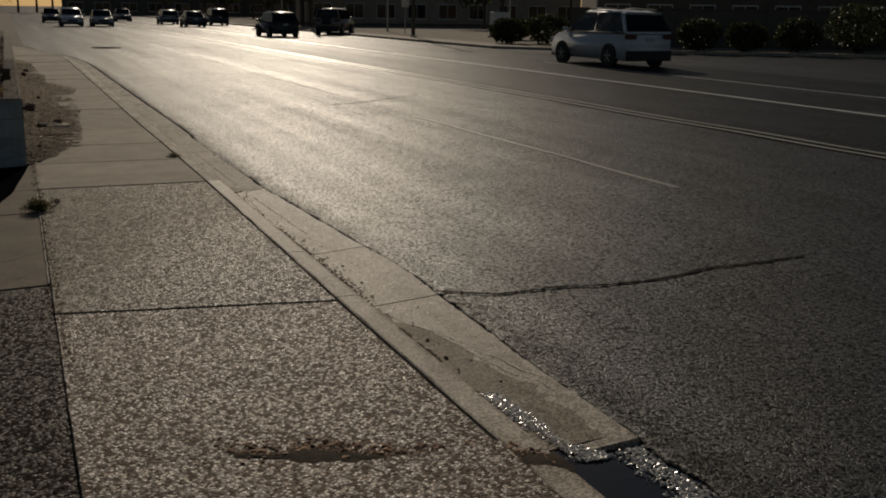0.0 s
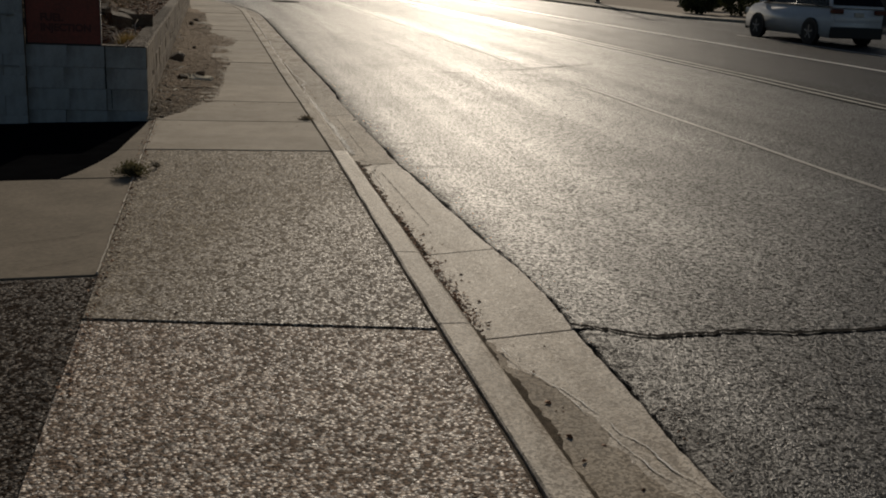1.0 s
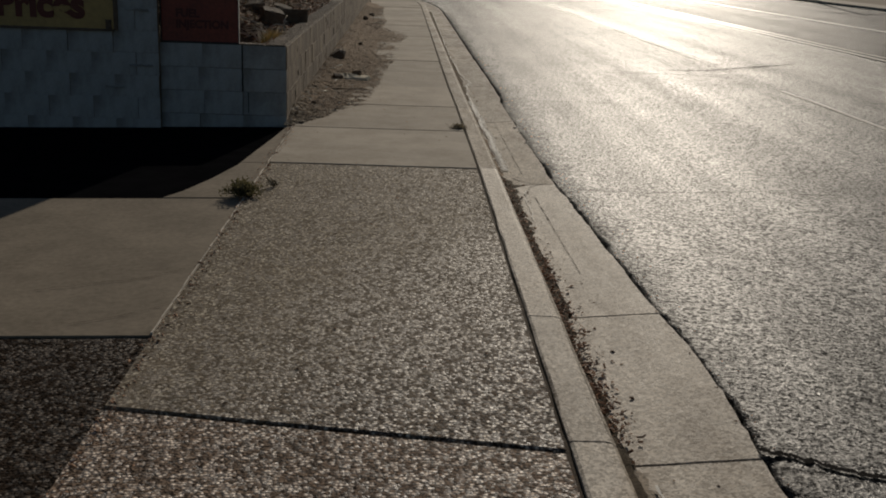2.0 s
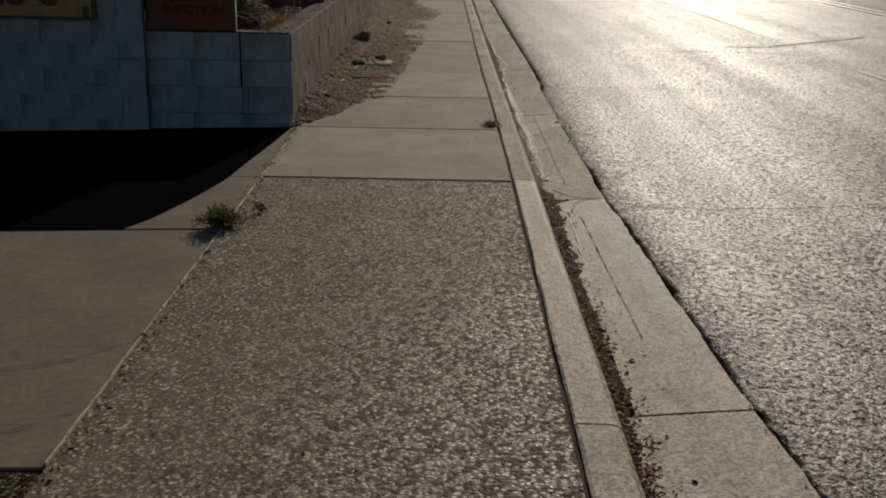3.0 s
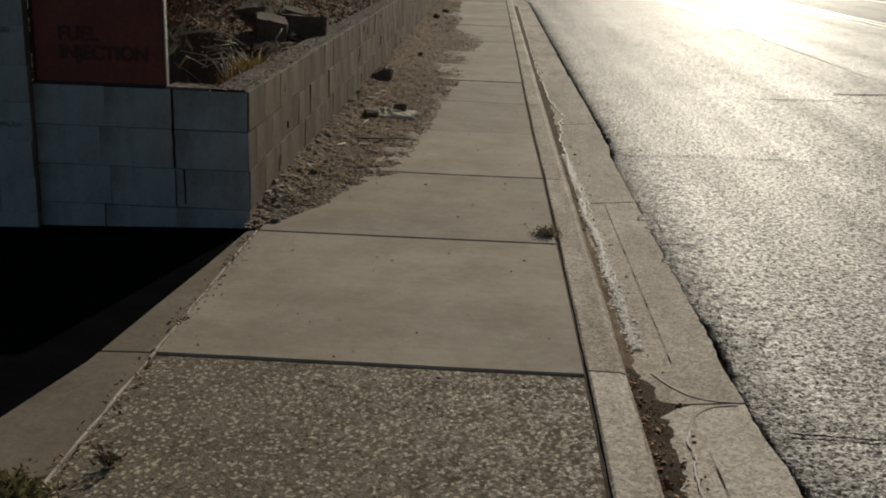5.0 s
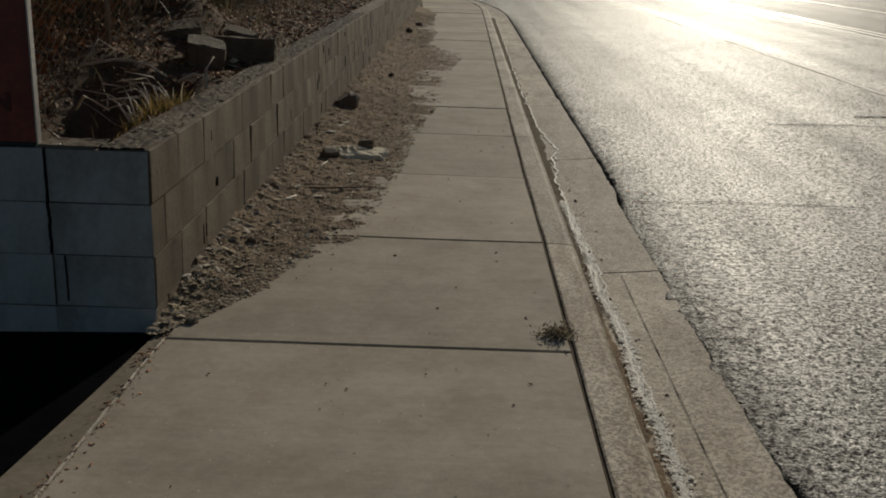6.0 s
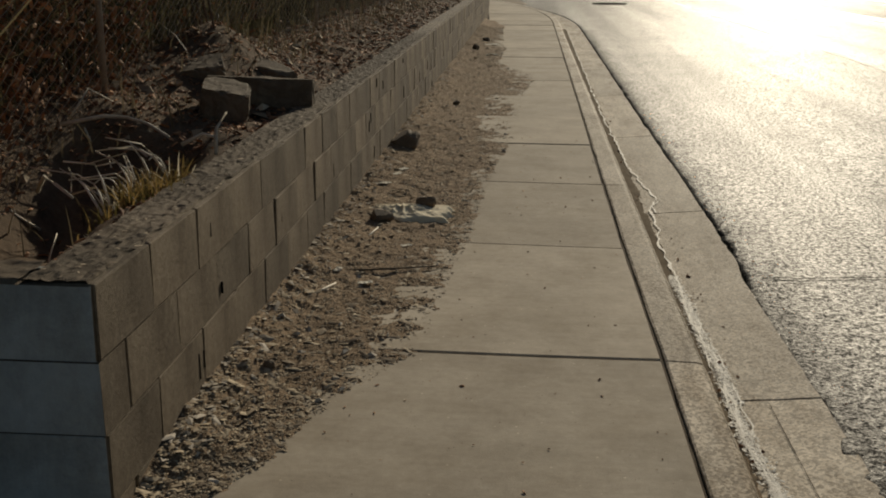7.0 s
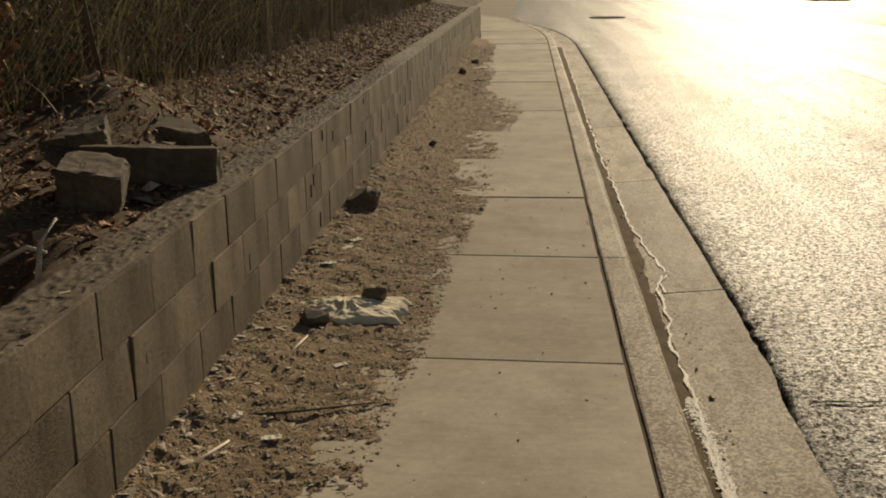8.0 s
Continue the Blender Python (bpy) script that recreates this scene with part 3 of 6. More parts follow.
for _k, _pts in enumerate((((-0.45, 6.20), (-0.19, 6.31), (0.045, 6.395), (0.184, 6.56)), ((-0.15, 5.74), (0.01, 5.82), (0.094, 5.88), (0.20, 5.97)))):
    _xs, _yy = [p[0] for p in _pts], [p[1] for p in _pts]
    _ob = grid_sheet("apron_crack", [-1, 1], steps(_xs[0], _xs[-1], 0.012), lambda u, v: (v, lerp(v, _xs, _yy) + 0.016 * nz(v, _k, 9) + 0.006 * nz(v, _k, 31) + u * 0.0028 * max(0.15, 0.8 + nz(v, _k, 12, 3)), apron_z(v) + 0.0055), SOIL, apron)

# ---- sidewalk slabs, kerb and gutter ----
pavement = base("pavement", 0, 0, 0)
tagged(pavement, "concrete sidewalk of jointed slabs with a dirt-filled kerb groove", "sidewalk", kind="structure")
SKEW = {4.745: -0.27, 14.12: -0.05, 15.74: -0.06}
_joints = [-6, 2.36, 4.745, 9.26, 10.95, 12.49, 14.12, 15.74, 17.3, 18.8] + [18.8 + 1.58 * k for k in range(1, 26)]
for _i, (_a, _c) in enumerate(zip(_joints, _joints[1:])):
    _sk = (SKEW.get(_a, 0.0), SKEW.get(_c, 0.0))
    _m = AGG if _c < 5 else AGG_WORN if _c < 9.5 else CONCRETE
    _dz = random.uniform(-0.003, 0.003)
    _tilt = random.uniform(-0.004, 0.004)
    slab_from("slab", lambda u, v: (WALK_L(v) + (1.817 + KERB_DX(v) - WALK_L(v)) * u + bend(v) + (0.004 * nz(u, v, 5) if u in (0, 1) else 0), v + lerp(v, (_a, _c), _sk) * (u - 0.5) + 0.004 * nz(u * 3, v, 4), _dz + _tilt * (v - _a) + 0.0025 * nz(u, v, 2)),
        steps(0, 1, 0.1), [_a + 0.013] + steps(_a + 0.05, _c - 0.05, 0.22) + [_c - 0.013], 0.06, _m, pavement)

kerb = base("kerb", 0, 0, 0)
tagged(kerb, "pale concrete kerb along the road", "kerb", kind="structure")
_kj = [-6, 2.24, 4.68, 5.93, 9.30, 12.48, 15.72, 18.8, 21.9, 25.0, 28.1, 31.2, 34.3] + [34.3 + 1.6 * k for k in range(1, 14)]


def kerb_section(u, y):
    """Across the kerb: from the groove over the top and the rounded nose, down the face."""
    pts = ((1.838, -0.06), (1.84, -0.004), (1.85, 0.001), (1.96, 0.0), (1.985, -0.006), (2.0, -0.02), (2.012, lip(y) * 0.5 - 0.02), (2.03, lip(y) - 0.05))
    x, z = pts[int(u)]
    return (x + KERB_DX(y) * max(0.0, 1 - u / 8) + bend(y) + 0.004 * nz(u, y, 2.5), y, z + 0.003 * nz(u, y, 3))


for _a, _c in zip(_kj, _kj[1:]):
    slab_from("kerb_stone", kerb_section, list(range(8)), [_a + 0.006] + steps(_a + 0.03, _c - 0.03, 0.15) + [_c - 0.006], 0.02, KERB_GLARE if _c < 9.4 else KERB, kerb)

gutter = base("gutter", 0, 0, 0)
tagged(gutter, "stained concrete gutter slabs between kerb and asphalt", "gutter", kind="structure")
_gj = [2.28, 4.66, 6.18, 9.36, 12.48, 15.55, 18.6, 21.65, 24.7, 27.75, 30.8, 33.85] + [33.85 + 1.6 * k for k in range(1, 14)]


def gutter_end(y, a, c, left, near, far):
    """Rounds the inner corners of some slabs."""
    r = 0.22
    d = min(y - a if near else 9, c - y if far else 9)
    return left + (r - math.sqrt(max(0.0, r * r - (r - d) ** 2)) if d < r else 0.0)


for _i, (_a, _c) in enumerate(zip(_gj, _gj[1:])):
    round_near, round_far = _i in (0, 3), _i == 2
    inner = 2.10 if _i == 2 else 2.06 if _i == 0 else 2.052

    def g_at(u, v):
        left = gutter_end(v, _a, _c, inner, round_near, round_far)
        left += 0.012 * nz(0, v, 5, 9)
        right = max(2.455, edge_line(v) - 0.012) + 0.010 * nz(0, v, 2.2, 4) + 0.010 * nz(0, v, 11, 4)
        x = left + (right - left) * u
        return (x + bend(v), v, lip(v) - 0.035 * (1 - (x - 2.03) / 0.42) + 0.002 * nz(x, v, 9))
    slab_from("gutter_slab", g_at, steps(0, 1, 0.14), [_a + 0.008] + steps(_a + 0.03, _c - 0.03, 0.06 if _a < 14 else 0.3) + [_c - 0.008], 0.06, GUTTER_GLARE if _c < 9.4 else GUTTER, gutter)


def dirt_strip(name, x0, x1, y0, y1, zf, material, label, category, ragged=0.03, step=0.03, cols=6, relief=1.0):
    def f(u, v):
        a = x0(v) + 0.008 * nz(1, v, 7)
        c = x1(v) + ragged * (nz(2, v, 3.3) + 0.6 * nz(3, v, 11) + 0.35 * nz(5, v, 31))
        x = a + (c - a) * u
        return (x + bend(v), v, zf(x, v) - 0.012 * u ** 4 + relief * (0.006 * nz(x, v, 22) + 0.006 * nz(x, v, 9, 3)))
    ob = grid_sheet(name, steps(0, 1, 1 / cols), steps(y0, y1, step), f, material)
    return tagged(ob, label, category, kind="stuff")


dirt_strip("gutter_silt", lambda v: 2.0, lambda v: lerp(v, (2.9, 3.6, 4.6, 4.8, 6.1, 6.3, 7.5, 8.9, 9.2, 9.36, 9.5, 9.7), (2.08, 2.08, 2.07, 2.06, 2.06, 2.105, 2.115, 2.185, 2.26, 2.40, 2.2, 2.1)), 2.9, 9.7,
    lambda x, v: lip(v) - 0.022, SILT, "dark crumbly silt along the kerb", "silt", 0.035)
dirt_strip("gutter_silt", lambda v: 2.02, lambda v: lerp(v, (2.35, 3.0, 3.4, 3.75, 4.05, 4.3, 4.6), (2.43, 2.40, 2.34, 2.28, 2.22, 2.13, 2.09)), 2.36, 4.62,
    lambda x, v: lip(v) - 0.035 * (1 - (x - 2.03) / 0.42) + 0.005, FILM, "brown silt dried over the broken gutter slab", "silt", 0.05, 0.02, 10, 0.2)
dirt_strip("gutter_silt", lambda v: 2.0, lambda v: 2.11, 9.6, 34, lambda x, v: lip(v) - 0.024, DIRT, "damp brown silt along the kerb", "silt", 0.03, 0.05)
dirt_strip("groove_silt", lambda v: 1.802 + KERB_DX(v), lambda v: 1.842 + KERB_DX(v), -2, 34, lambda x, v: -0.007 + 0.008 * nz(0, v, 2.2), SOIL, "dark soil filling the groove behind the kerb", "silt", 0.0, 0.1, 2)
dirt_strip("damp_silt", lambda v: 2.03, lambda v: lerp(v, (12, 13, 15, 30), (2.09, 2.10, 2.12, 2.16)), 11.8, 34, lambda x, v: lip(v) - 0.018, WET, "damp brown film of silt in the gutter", "silt", 0.03, 0.05)


def crust_line(y0, y1, at, w, k=0.0):
    """A pale wavering crust at the water's edge."""
    vs = steps(y0, y1, 0.02)

    def f(u, v):
        x = at(v) + 0.030 * nz(k, v, 1.6, 2) + 0.022 * nz(k, v, 6, 4) + 0.008 * nz(k, v, 19, 6)
        half = w * max(0.10, 0.45 + 0.8 * nz(0, v, 5, 11) + 0.4 * nz(0, v, 23, 13))
        return (x + bend(v) + u * half, v, max(lip(v) - 0.035 * (1 - (x - 2.03) / 0.42), lip(v) - 0.020) + 0.0042 - 0.0004 * u * u)
    return tagged(grid_sheet("mineral_crust", [-1, 0, 1], vs, f, CRUST), "white mineral crust along the gutter water", "crust", kind="stuff")


CRUST_Y = (10.7, 11.7, 12.5, 13.5, 14.1, 14.8, 15.5, 15.72, 15.95, 16.15, 16.6, 17.2, 18.2, 19.4, 24, 33)
CRUST_X = (2.13, 2.12, 2.115, 2.10, 2.105, 2.12, 2.14, 2.15, 2.225, 2.20, 2.165, 2.13, 2.118, 2.10, 2.12, 2.16)
main_crust = lambda v: lerp(v, CRUST_Y, CRUST_X)
crust_line(13.2, 33, main_crust, 0.013)
crust_line(15.55, 15.95, lambda v: main_crust(v) + 0.02, 0.012, 12)
for _k, (_a, _c, _dx, _w) in enumerate(((10.6, 13.7, 0.0, 0.011), (10.7, 13.4, 0.020, 0.006), (11.5, 13.0, -0.014, 0.006), (12.6, 13.9, 0.012, 0.006))):
    crust_line(_a, _c, lambda v: main_crust(v) + _dx, _w, 40 + 9 * _k)
crust_line(8.0, 9.16, lambda v: lerp(v, (8.0, 8.3, 8.75, 9.05, 9.16), (2.15, 2.165, 2.172, 2.19, 2.22)), 0.006, 60)
crust_line(3.1, 4.5, lambda v: lerp(v, (3.1, 3.4, 3.73, 4.02, 4.25, 4.5), (2.42, 2.345, 2.28, 2.235, 2.135, 2.09)), 0.006, 80)
crust_line(2.9, 4.1, lambda v: lerp(v, (2.9, 3.4, 4.1), (2.40, 2.30, 2.18)), 0.004, 90)

def gutter_z(x, y):
    return lip(y) - 0.035 * (1 - (x - 2.03) / 0.42)


def rim(points, half, label):
    """A pale worn rim that follows the rounded end of a gutter slab."""
    verts, faces = [], []
    for i, (x, y) in enumerate(points):
        (xa, ya), (xb, yb) = points[max(0, i - 1)], points[min(len(points) - 1, i + 1)]
        d = math.hypot(xb - xa, yb - ya)
        nx, ny = -(yb - ya) / d, (xb - xa) / d
        w = half * (1 + 0.5 * nz(x, y, 17))
        verts += [(x - nx * w, y - ny * w, gutter_z(x, y) + 0.0022), (x + nx * w, y + ny * w, gutter_z(x, y) + 0.0028)]
    faces = [(2 * i, 2 * i + 1, 2 * i + 3, 2 * i + 2) for i in range(len(points) - 1)]
    return tagged(from_arrays("worn_rim", verts, faces, EDGE, gutter), label)


_bow = steps(0.0, 1.0, 0.04)
rim([(2.43 - 0.235 * math.sin(f * math.pi / 2) ** 0.8 + 0.004 * nz(f, 1, 9), 9.345 - 0.42 * (1 - math.cos(f * math.pi / 2)) ** 1.2) for f in _bow], 0.006, "pale worn rim of the rounded slab end")
rim([(2.43 - 0.27 * f + 0.004 * nz(f, 3, 9), 9.372 + 0.03 * f + 0.26 * f ** 3) for f in _bow], 0.006, "pale worn rim of the rounded slab end")
for _a, _c in ((6.9, 8.95), (9.75, 12.44)):
    _ob = grid_sheet("score_line", [-1, 0, 1], steps(_a, _c, 0.03), lambda u, v: (2.252 + 0.004 * nz(0, v, 1.1) + bend(v) + u * max(0.0004, 0.0012 + 0.003 * nz(0, v, 7)), v, gutter_z(2.252, v) + 0.006 - 0.002 * abs(u)), SOIL, gutter)
# Pale strips paint the lit kerb nose along with its white wear.
for _a, _c in ((4.75, 5.9), (5.97, 9.26), (9.34, 12.44), (12.52, 15.68), (15.76, 18.76)):
    def lit_worn_at(u, v):
        half = 0.006 * max(0.04, 0.55 + 1.1 * nz(0, v, 2.2, 5) + 0.6 * nz(0, v, 13, 8))
        x = 1.988 + u * half
        return (x + KERB_DX(v) * 0.45 + bend(v) + 0.004 * nz(4, v, 2.5), v, -0.004 - 0.009 * (u + 1) * half / 0.006 + 0.003 * nz(4, v, 3))
    part_ob = grid_sheet("lit_worn_edge", [-1, 0, 1], steps(_a, _c, 0.03), lit_worn_at, EDGE, kerb)
    tagged(part_ob, "pale kerb nose, chipped wear with a painted lit edge")

# the broken end of the gutter with its puddle
_pd = grid_sheet("puddle", steps(0, 1, 0.1), steps(1.3, 3.0, 0.06), lambda u, v: (lerp(v, (1.3, 2.2, 2.6, 3.0), (2.02, 2.02, 2.03, 2.04)) + u * (lerp(v, (1.3, 1.7, 2.1, 2.26, 2.32, 2.6, 3.0), (0.40, 0.42, 0.40, 0.36, 0.13, 0.08, 0.01)) + 0.02 * nz(0, v, 6)), v, lip(v) - 0.030), PUDDLE)
tagged(_pd, "dark puddle in the broken end of the gutter", "puddle", kind="stuff")

# ---- loose litter: many small pieces in one mesh ----


def scatter(name, n, place, size, material, label, category, flat=0.35, long=2.2, seed=1, up=0.3):
    """Small irregular chips, each lying at a place."""
    rng = random.Random(seed)
    verts, faces = [], []
    for _ in range(n):
        x, y, z = place(rng)
        s = size[0] + (size[1] - size[0]) * rng.random() ** 3
        a, t, r = rng.uniform(0, 6.28), rng.uniform(-up, up), rng.uniform(-up, up)
        m = Matrix.Translation((x, y, z)) @ Euler((t, r, a)).to_matrix().to_4x4()
        l, w, h = s * rng.uniform(1, long), s * rng.uniform(0.5, 1.0), s * flat * rng.uniform(0.6, 1.4)
        k = len(verts)
        pts = [(-l, -w * rng.uniform(0.4, 1), 0), (l * rng.uniform(0.5, 1), -w, 0), (l, w * rng.uniform(0.3, 1), 0), (-l * rng.uniform(0.5, 1), w, 0), (rng.uniform(-0.4, 0.4) * l, rng.uniform(-0.3, 0.3) * w, h)]
        verts += [m @ Vector(p) for p in pts]
        faces += [(k, k + 1, k + 4), (k + 1, k + 2, k + 4), (k + 2, k + 3, k + 4), (k + 3, k, k + 4), (k + 3, k + 2, k + 1, k)]
    return tagged(from_arrays(name, verts, faces, material), label, category, kind="stuff")


# ---- dirt between wall and sidewalk ----
DIRT_Y = (11.0, 11.1, 11.3, 11.52, 11.75, 12.05, 12.25, 12.5, 13.0, 13.7, 14.14, 15.0, 15.77, 16.5, 17.3, 19.0, 21.0, 22.0, 22.6, 23.3, 24.2, 26.5, 29, 32.7, 34.5)
DIRT_X = (0.27, 0.33, 0.42, 0.535, 0.605, 0.67, 0.80, 0.89, 0.935, 0.97, 1.02, 1.03, 1.07, 1.10, 1.19, 1.22, 1.30, 1.42, 1.42, 1.15, 0.86, 0.92, 0.80, 0.72, 0.45)


def dirt_edge(y):
    return lerp(y, DIRT_Y, DIRT_X) + 0.03 * nz(0, y, 1.9, 1) + 0.026 * nz(0, y, 6, 2) + 0.02 * nz(0, y, 17, 3)


def dirt_z(x, y):
    e = dirt_edge(y)
    w = max(0.02, e - 0.2)
    k = (x - 0.2) / w
    heap = min(1.0, max(0.1, (y - 11.0) / 0.7))
    return 0.065 * heap * max(0.0, 1 - k * 1.6) ** 1.5 + 0.022 * heap * max(0.0, 1 - k) ** 0.5 - 0.006 + 0.018 * nz(x, y, 6) * (1 - k * 0.6) + 0.014 * nz(x, y, 19, 4) * (1 - k * 0.6) + 0.007 * nz(x, y, 43, 7) * (1 - k * 0.4)


def _dirt(u, v):
    e = dirt_edge(v)
    x = 0.195 + (e - 0.195) * u
    return (x, v, dirt_z(x, v))


dirt_bed = tagged(grid_sheet("dirt_bed", steps(0, 1, 1 / 44), steps(11.0, 18, 0.018) + steps(18, 34.5, 0.08)[1:], _dirt, DIRT), "loose brown dirt washed over the sidewalk beside the wall", "dirt", kind="stuff")


def _on_dirt(rng, spill=0.0, wallward=1.0):
    y = 11.0 + (rng.random() ** 1.5) * 21
    x = 0.203 + (dirt_edge(y) - 0.203 + spill) * rng.random() ** wallward
    return x, y, max(dirt_z(x, y), 0.0) + 0.002


scatter("dirt_crumbs", 32000, lambda r: _on_dirt(r, -0.02), (0.0025, 0.008), CHIPS, "brown crumbs and chips of dirt", "litter", 0.35, 2.2, 3, 0.3)
scatter("leaf_chips", 5600, lambda r: _on_dirt(r, -0.04, 1.5), (0.004, 0.019), CHIPS, "dead leaves and bark chips along the wall", "litter", 0.2, 2.4, 4, 0.3)
scatter("pale_gravel", 500, lambda r: _on_dirt(r, -0.03, 1.4), (0.005, 0.02), PALESTONE, "pale gravel strewn over the dirt", "gravel", 0.7, 1.4, 5, 0.4)


scatter("wall_foot_chips", 900, lambda r: (lambda y: (lambda x: (x, y, dirt_z(x, y) + 0.004))(0.205 + abs(r.gauss(0, 0.07))))(11.5 + 11 * r.random() ** 1.3), (0.004, 0.017), PALESTONE, "pale bark and paper chips along the foot of the wall", "litter", 0.22, 2.6, 15, 0.35)


def _on_walk(rng):
    return rng.uniform(0.3, 1.78), rng.uniform(2.5, 22), 0.003


scatter("sidewalk_grit", 700, _on_walk, (0.002, 0.008), LITTER, "dark grit and seeds on the sidewalk", "grit", 0.6, 1.6, 6)
scatter("edge_litter", 900, lambda r: (WALK_L(7) + 0.012 + r.gauss(0, 0.022), r.uniform(4.0, 11.0), 0.001), (0.002, 0.009), LITTER, "dark leaf crumbs caught along the sidewalk edge", "litter", 0.4, 2.2, 7, 0.6)
scatter("gutter_litter", 1500, lambda r: (lambda y: (2.03 + abs(r.gauss(0, 0.045)), y, lip(y) - 0.018))(r.uniform(4.8, 9.6)), (0.003, 0.012), LITTER, "leaf crumbs in the gutter", "litter", 0.5, 2.0, 8, 0.6)
scatter("gutter_pebbles", 260, lambda r: (lambda y: (2.06 + abs(r.gauss(0, 0.12)), y, lip(y) - 0.02))(r.uniform(3, 20)), (0.004, 0.013), LITTER, "dark pebbles lying in the gutter", "gravel", 0.8, 1.4, 9)
scatter("crust_flakes", 5200, lambda r: (lambda y: (main_crust(y) + 0.030 * nz(40, y, 1.6, 2) + r.gauss(0.004, 0.016), y, lip(y) - 0.018))(9.9 + 4.2 * r.random() ** 0.9), (0.003, 0.010), CRUST, "pale crusty flakes in the gutter", "crust", 0.16, 1.8, 14, 0.16)
scatter("puddle_gravel", 4200, lambda r: (lambda y: (2.1 + (2.95 - y) * 0.14 + r.gauss(0, 0.03), y, lip(y) - 0.022))(r.uniform(2.2, 3.05)), (0.004, 0.012), PEBBLES, "wet gravel beside the puddle, glints put into its pale colour", "gravel", 0.35, 1.3, 10, 0.4)
scatter("puddle_gravel", 1600, lambda r: (2.4 + r.gauss(0, 0.05), r.uniform(1.5, 2.25), lip(2) - 0.022), (0.004, 0.012), PEBBLES, "wet gravel beside the puddle, glints put into its pale colour", "gravel", 0.35, 1.3, 11, 0.4)
tagged(grid_sheet("joint_silt", [-1, -0.5, 0, 0.5, 1], steps(0.80, 2.0, 0.012), lambda u, v: (v, 2.66 - 0.42 * (v - 0.7) + 0.05 * nz(v, 0, 3) + u * (0.06 + 0.05 * nz(v, 2, 4) + 0.03 * nz(v, 5, 13) + 0.05 * max(0.0, v - 1.2)) * (1 + 0.5 * nz(v, u, 13)), 0.0045 - 0.006 * u * u + 0.004 * nz(v, u, 20)), SOIL), "dark soil washed over the broken sidewalk joint", "silt", kind="stuff")
scatter("joint_litter", 500, lambda r: (lambda x: (x, 2.72 - 0.42 * (x - 0.7) + r.gauss(0, 0.05) + 0.06 * nz(x, 0, 3), 0.001))(r.uniform(0.75, 1.95)), (0.004, 0.02), LITTER, "dark soil and litter spilt across the broken joint", "silt", 0.35, 1.8, 12)
scatter("road_grit", 350, lambda r: (lambda x, y: (x, y, road_z(x, y) + 0.004))(2.5 + abs(r.gauss(0, 0.08)), r.uniform(3, 20)), (0.002, 0.007), LITTER, "loose grit along the asphalt edge", "grit", 0.8, 1.3, 13)

# ---- block wall ----
WALL_X, WALL_Y, TOP, COURSE, LEN = 0.2, 11.10, 0.70, 0.212, 0.43
wall = part("wall_garden", box(0.012, WALL_X - 0.022, WALL_Y + 0.012, 36.4, -0.2, TOP - 0.012), MORTAR)
tagged(wall, "low retaining wall of weathered grey concrete blocks", "block wall", kind="structure")


def block_mesh(name, l, w, h, mats, seed, painted_face=False):
    """A block along y, centred, with worn edges; the end that faces -y may be painted."""
    random.seed(seed)
    b = bmesh.new()
    bmesh.ops.create_cube(b, size=1, matrix=Matrix.Diagonal((w, l, h, 1)))
    bmesh.ops.bevel(b, geom=b.edges[:], offset=0.0035, segments=1, affect="EDGES")
    for v in b.verts:
        v.co += Vector((random.uniform(-1, 1), random.uniform(-1, 1), random.uniform(-1, 1))) * 0.0024
    b.normal_update()
    if painted_face:
        for f in b.faces:
            if f.normal.y < -0.5:
                f.material_index = 1
    return mesh_of(name, b, mats)


GAPS = (0.002, 0.004, 0.011, 0.016)
_blocks = {g: [block_mesh("block", LEN - g, 0.2, COURSE - (0.0025, 0.004, 0.003)[k % 3], BLOCK, 20 + k) for k in range(4)] for g in GAPS}
_firsts = [block_mesh("block", LEN - 0.033, 0.2, COURSE - 0.002, BLOCK, 30 + k) for k in range(2)]
# how far the joint before each block of a course stands open
OPEN = ((1, 2, 0, 0, 1, 0, 2, 1), (2, 1, 0, 1, 2, 2, 1, 1), (1, 2, 1, 0, 1, 1, 0, 2), (3, 2, 1, 1, 2, 0, 1, 1))


def along_x(l, seed, depth=0.2):
    random.seed(seed)
    b = bmesh.new()
    bmesh.ops.create_cube(b, size=1, matrix=Matrix.Diagonal((l - 0.0008, depth, COURSE - 0.003, 1)))
    bmesh.ops.bevel(b, geom=b.edges[:], offset=0.0016, segments=1, affect="EDGES")
    for v in b.verts:
        v.co += Vector((random.uniform(-1, 1), random.uniform(-1, 1), random.uniform(-1, 1))) * 0.002
    b.normal_update()
    for f in b.faces:
        f.material_index = 1 if f.normal.y < -0.5 else 0
    return mesh_of("block", b, [BLOCK, PAINTED])


def lay(me, x, y, z, parent, rz=0.0):
    ob = new("block", me)
    ob.parent = parent
    ob.matrix_basis = pose(x + random.uniform(-0.0025, 0.0025), y, z, random.uniform(-0.2, 0.2), random.uniform(-0.2, 0.2), rz + random.uniform(-0.25, 0.25))
    return ob


